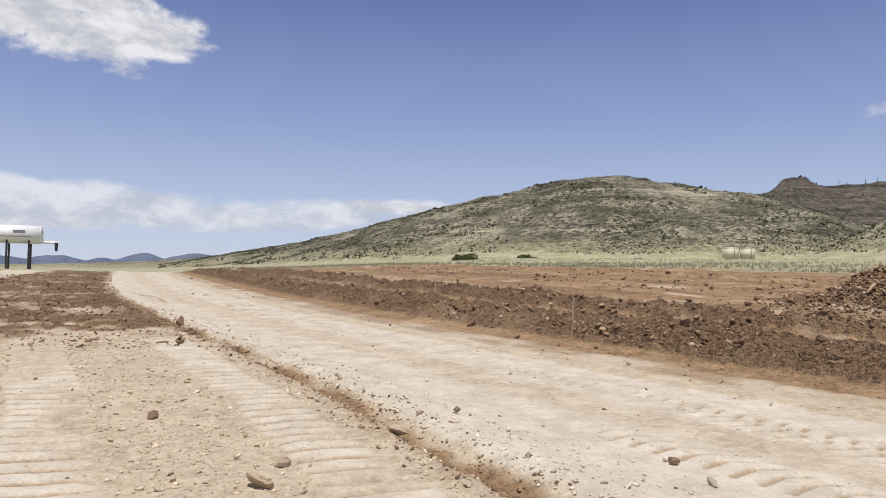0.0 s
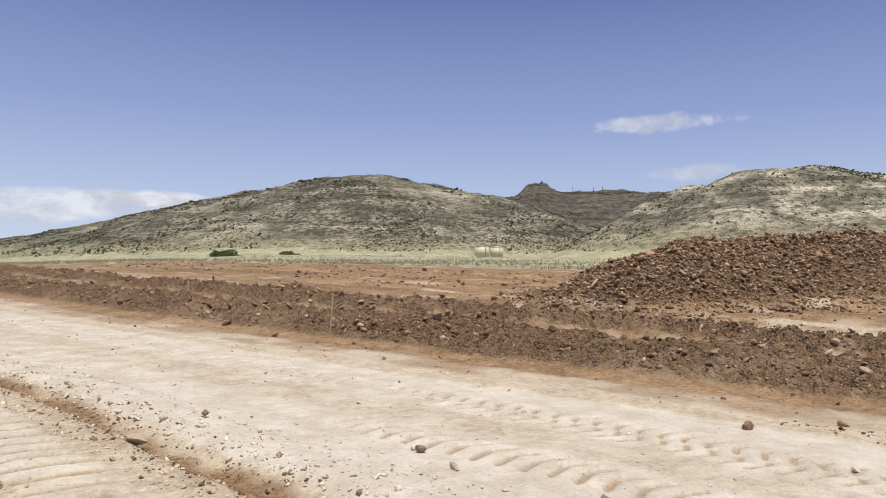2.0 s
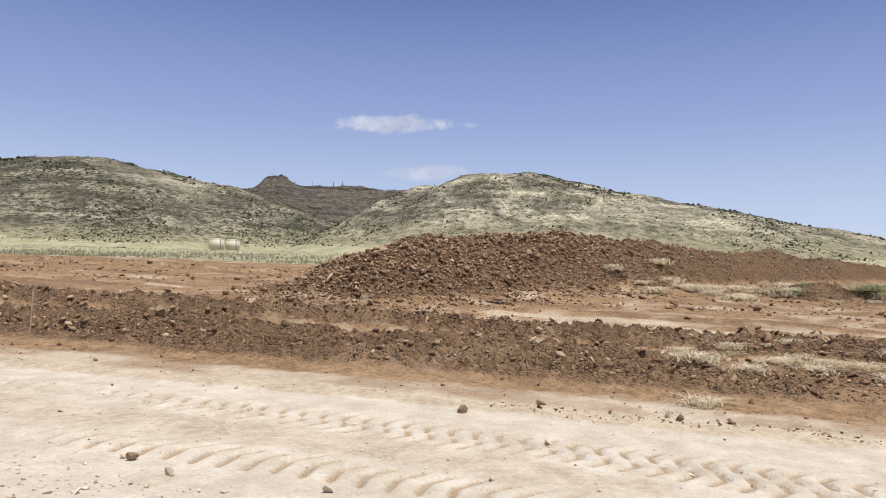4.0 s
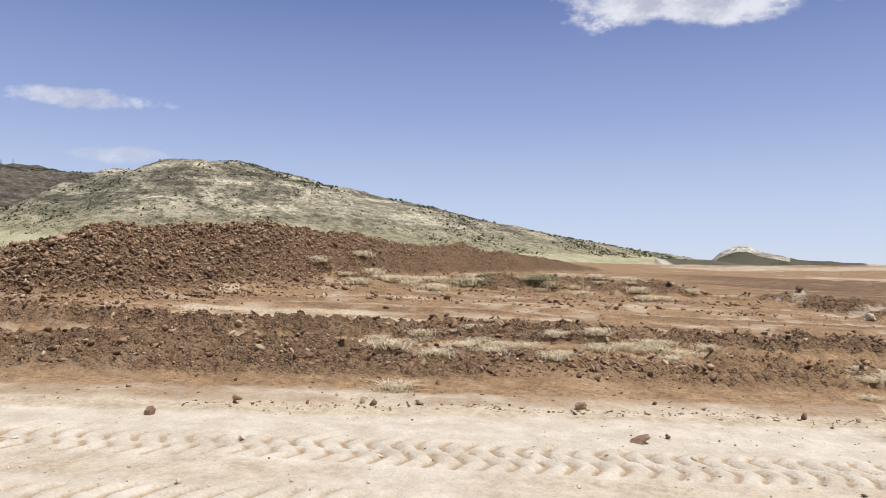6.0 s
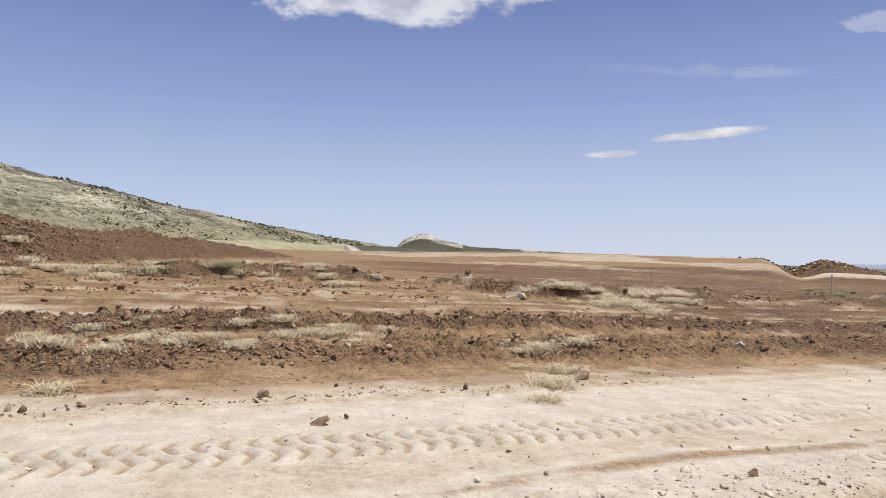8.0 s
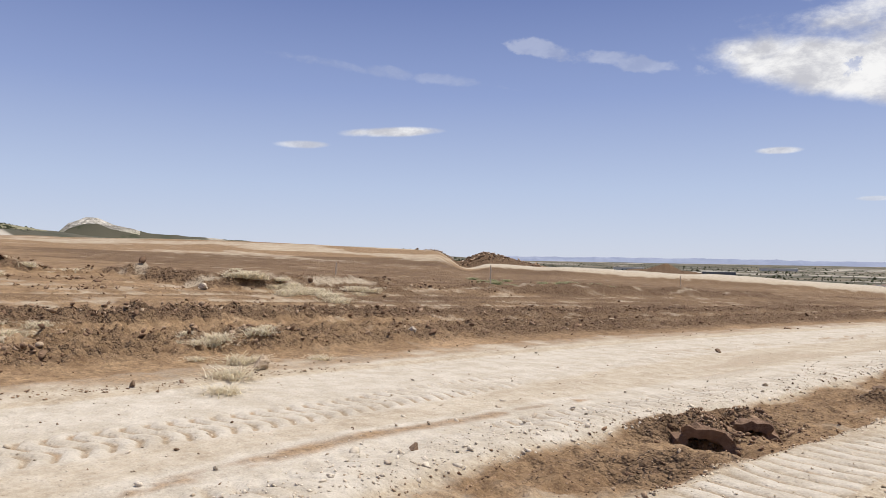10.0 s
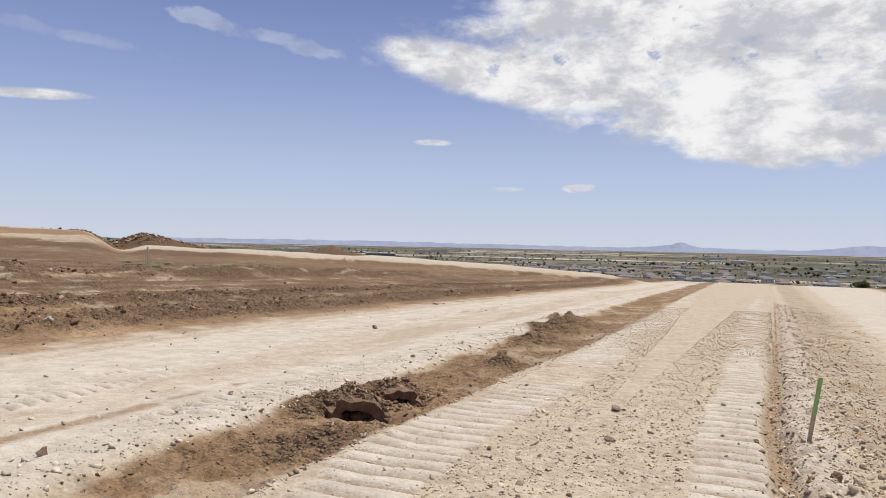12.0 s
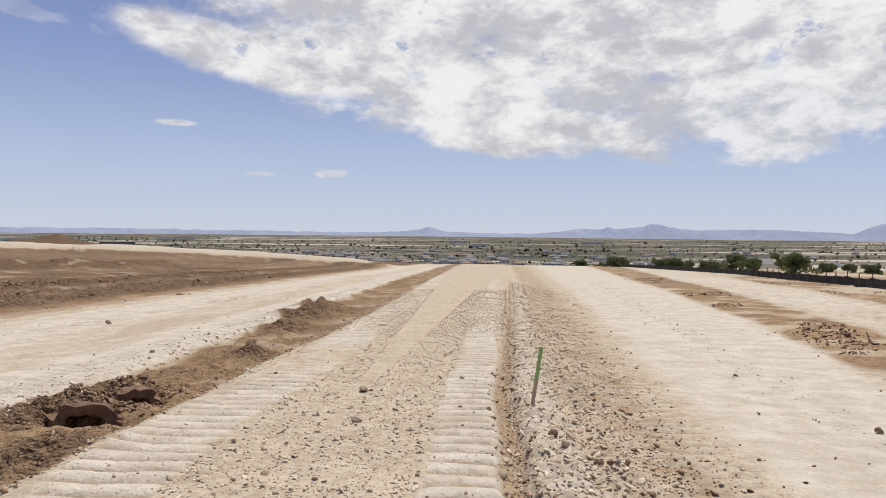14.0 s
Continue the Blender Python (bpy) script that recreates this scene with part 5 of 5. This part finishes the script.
def tree(name, label, tall, wide, seed, stem=True):
    rng = np.random.default_rng(seed)
    root = thing(name, 0, 0, 0)
    vs, fs, base = [], [], 0
    tips = []
    if stem:
        bm = bmesh.new()
        add_tube(bm, 0.03 * tall, 0.02 * tall, tall * 0.2, None, 9)
        for k in range(7):
            m = pose(0, 0, tall * rng.uniform(0.1, 0.22), rng.uniform(15, 50), 0, 51 * k + rng.uniform(-15, 15))
            add_tube(bm, 0.022 * tall, 0.007 * tall, tall * 0.45, m, 6)
            tips.append(m @ Vector((0, 0, tall * 0.42)))
        part("trunk", bm, BARK, root)
    for k in range(22):
        if stem and k < 7:
            c = np.array(tips[k])
        else:
            c = np.array([rng.normal(0, wide * 0.33), rng.normal(0, wide * 0.33), tall * rng.uniform(0.03, 0.62)])
        r = wide * rng.uniform(0.13, 0.25)
        v, f = leaf_cloud(rng, 150, c, np.array([r, r, r * 0.8]), 0.055 * wide)
        vs.append(v), fs.append(f + base)
        base += len(v)
    part_me = fast_mesh("crown", np.concatenate(vs), np.concatenate(fs), LEAVES)
    crown = new("crown", part_me)
    crown.parent = root
    return tagged(root, label, name, "trees along the fence" if stem else "")


TREES = [tree("tree", "dark green leafy tree behind the black fence", 5.2, 4.6, 1), tree("tree", "broad green tree behind the black fence", 4.4, 5.4, 2),
         tree("tree", "yellowish green tree behind the black fence", 4.0, 4.2, 3)]
PLACED = [(190.5, 180, 0, 0.8), (191.3, 190, 2, 0.8), (194.2, 150, 1, 0.75), (195.2, 152, 1, 0.8), (196.0, 165, 2, 0.7), (197.3, 140, 1, 0.62), (198.0, 140, 2, 0.62),
          (199.4, 130, 0, 0.95), (200.6, 118, 2, 0.85), (203.3, 120, 0, 1.0), (205.2, 140, 1, 0.6), (206.6, 135, 2, 0.6), (208, 130, 1, 0.55), (188.2, 230, 1, 0.8), (209.5, 120, 2, 0.6)]
for k, (a, d, form, size) in enumerate(PLACED):
    x, y = at(a, d)
    z = height(x, y) - 0.1
    first = [q[2] for q in PLACED].index(form) == k
    m = pose(x, y, z, 0, 0, 70 * k) @ Matrix.Scale(size * 0.85, 4)
    if first:
        TREES[form].matrix_basis = m
    else:
        src = TREES[form]
        keep = src.matrix_basis.copy()
        src.matrix_basis = Matrix()
        copy_thing(src, m)
        src.matrix_basis = keep
for k, (a, d, size) in enumerate(((23.3, 150, 0.9), (28.1, 200, 0.75), (34.4, 270, 0.6), (36.5, 270, 0.65))):
    b = tree("shrub", "rounded green shrub standing in the dry meadow", 2.2, 4.4, 11 + k, False)
    x, y = at(a, d)
    b.matrix_basis = pose(x, y, height(x, y) - 0.4) @ Matrix.Scale(size, 4)

# ---- the town in the valley ----


def house(name, label, long, wide, tall, rise, roof_mat, seed):
    root = thing(name, 0, 0, 0)
    bm = bmesh.new()
    add_box(bm, long, wide, tall + 1, pose(0, 0, tall / 2 - 0.5))
    wall = part("wall", bm, STUCCO, root)
    bm = bmesh.new()
    o = 0.6
    pts = [(-long / 2 - o, -wide / 2 - o, tall), (long / 2 + o, -wide / 2 - o, tall), (long / 2 + o, wide / 2 + o, tall), (-long / 2 - o, wide / 2 + o, tall),
           (-long / 2 + wide * 0.35, 0, tall + rise), (long / 2 - wide * 0.35, 0, tall + rise)]
    v = [bm.verts.new(q) for q in pts]
    for f in ((0, 1, 5, 4), (1, 2, 5), (2, 3, 4, 5), (3, 0, 4), (3, 2, 1, 0)):
        bm.faces.new([v[q] for q in f])
    part("roof", bm, roof_mat, root)
    for dx in (-0.28, 0.22):
        for side in (-1, 1):
            bm = bmesh.new()
            add_box(bm, 1.8, 0.08, 1.3, pose(long * dx, side * (wide / 2 + 0.03), tall * 0.55), 0.01)
            part("window", bm, WINDOW, wall)
    return tagged(root, label, "house", "houses in the valley")


HOUSES = [house("house", "single storey house with pale walls and grey roof", 16, 11, 3.2, 2.4, ROOF_GREY, 1),
          house("house", "pale stucco house with brown tiled roof", 14, 12, 3.4, 2.6, ROOF_TILE, 2),
          house("house", "two storey pale house with grey shingle roof", 13, 10, 5.8, 2.2, ROOF_GREY, 3)]


def town():
    rng = np.random.default_rng(21)
    spots = []
    for _ in range(130):  # the long dark roofed estate
        a = rng.uniform(149, 171)
        spots.append((a, rng.choice([1010, 1075, 1150, 1240, 1350]) + (a - 160) * 9 + rng.normal(0, 8)))
    for _ in range(70):
        spots.append((rng.uniform(170, 187), rng.choice([860, 930, 1050, 1250, 1500]) + rng.normal(0, 12)))
    for _ in range(40):
        spots.append((rng.uniform(186, 212), rng.uniform(700, 1900)))
    for a, d in ((207.3, 330), (205.8, 345), (201.3, 290), (209.2, 360), (203.8, 420), (199.0, 400), (194.5, 450)):
        spots.append((a, d))
    used = set()
    for k, (a, d) in enumerate(spots):
        x, y = at(a, d)
        form = k % 3
        m = pose(x, y, height(x, y) - 0.2, 0, 0, rng.choice([0, 90]) + a * 0.6 + rng.normal(0, 6)) @ Matrix.Scale(0.9 if d > 500 else 0.8, 4)
        if form not in used:
            used.add(form)
            HOUSES[form].matrix_basis = m
            continue
        src = HOUSES[form]
        keep = src.matrix_basis.copy()
        src.matrix_basis = Matrix()
        copy_thing(src, m)
        src.matrix_basis = keep


town()


def hall(az, d, long, wide, tall, mat, label):
    x, y = at(az, d)
    root = thing("warehouse", x, y, height(x, y) - 0.5, -az)
    bm = bmesh.new()
    add_box(bm, long, wide, tall, pose(0, 0, tall / 2), 0.1)
    part("wall", bm, mat, root)
    bm = bmesh.new()
    add_box(bm, long + 1, wide + 1, 0.6, pose(0, 0, tall + 0.3), 0.1)
    part("roof", bm, STUCCO, root)
    tagged(root, label, "building", "large buildings in the valley")


for a, d, w, mat in ((148.6, 1900, 60, STUCCO), (150.6, 1850, 55, WINDOW), (153.0, 1950, 80, ROOF_GREY), (146.5, 2300, 90, STUCCO), (178.5, 2400, 60, STUCCO), (180.2, 2000, 40, STUCCO), (189, 2600, 80, STUCCO), (157, 2700, 120, STUCCO)):
    hall(a, d, w, 30, 9, mat, "long low flat roofed building in the valley")


def valley_trees():
    rng = np.random.default_rng(25)
    n = 12000
    a = rng.uniform(133, 214, n)
    d = 420 * np.exp(rng.uniform(0, 1, n) * 2.1)
    x, y = at(a, d)
    keep = fbm(x / 90, y / 90, 3, 37) > rng.uniform(0.3, 0.68, n)
    x, y, d = x[keep], y[keep], d[keep]
    s = np.clip(0.75 * rng.uniform(0.05, 1, len(x)) ** -0.45, 0.6, 2.8) * np.clip(d / 900, 0.8, 2.0)
    scatter("valley_trees", "dark green trees and scrub over the valley", "trees", x, y, s, FORMS_T, SHRUB, 0.0, 1.3)


valley_trees()

# ---- undercut crusts of soil beside the ditch ----


def soil_crust(x, y, wide, tall, deep, turn, seed):
    """A thick arched flap of dried soil with a dark hollow under it."""
    rng = np.random.default_rng(seed)
    bm = bmesh.new()
    nu, nv, px_seed = 15, 8, seed * 7.3
    outer, inner = [], []
    for j in range(nv):
        for i in range(nu):
            a = math.pi * i / (nu - 1)
            f = j / (nv - 1)
            r = 1.04 + 0.42 * noise.noise((px_seed + i * 0.45, j * 0.6, 0.0)) + 0.16 * noise.noise((px_seed + i * 1.3, j * 1.4, 3.0))
            arch = 1 - f ** 2 * 0.6
            px, pz, py = math.cos(a) * wide * (1 - 0.25 * f), math.sin(a) ** 0.8 * tall * arch, f * deep
            outer.append(bm.verts.new((px * r, py + rng.normal(0, 0.015), pz * r)))
            inner.append(bm.verts.new((px * 0.72 * r, py + 0.03 + rng.normal(0, 0.012), max(pz - 0.08, -0.05) * 0.82 * r)))
    for j in range(nv - 1):
        for i in range(nu - 1):
            k = j * nu + i
            bm.faces.new((outer[k], outer[k + 1], outer[k + nu + 1], outer[k + nu]))
            bm.faces.new((inner[k], inner[k + nu], inner[k + nu + 1], inner[k + 1]))
    for i in range(nu - 1):
        bm.faces.new((outer[i], inner[i], inner[i + 1], outer[i + 1]))
    root = part("soil_crust", bm, CRUST)
    root.matrix_basis = pose(x, y, height(x - 0.3, y + 0.56) - 0.10, 0, 0, turn)
    tagged(root, "arched crust of dark soil undercut beside the ditch", "soil crust", "soil crusts")


CRUST = simple_material("dried_soil_crust", (0.16, 0.092, 0.055), (0.25, 0.155, 0.095), 9.0, 0.95, 0.0, 0.9, 0.05)
soil_crust(4.24, -7.82, 0.33, 0.27, 0.65, 207, 1)
soil_crust(4.12, -8.74, 0.29, 0.20, 0.6, 206, 2)
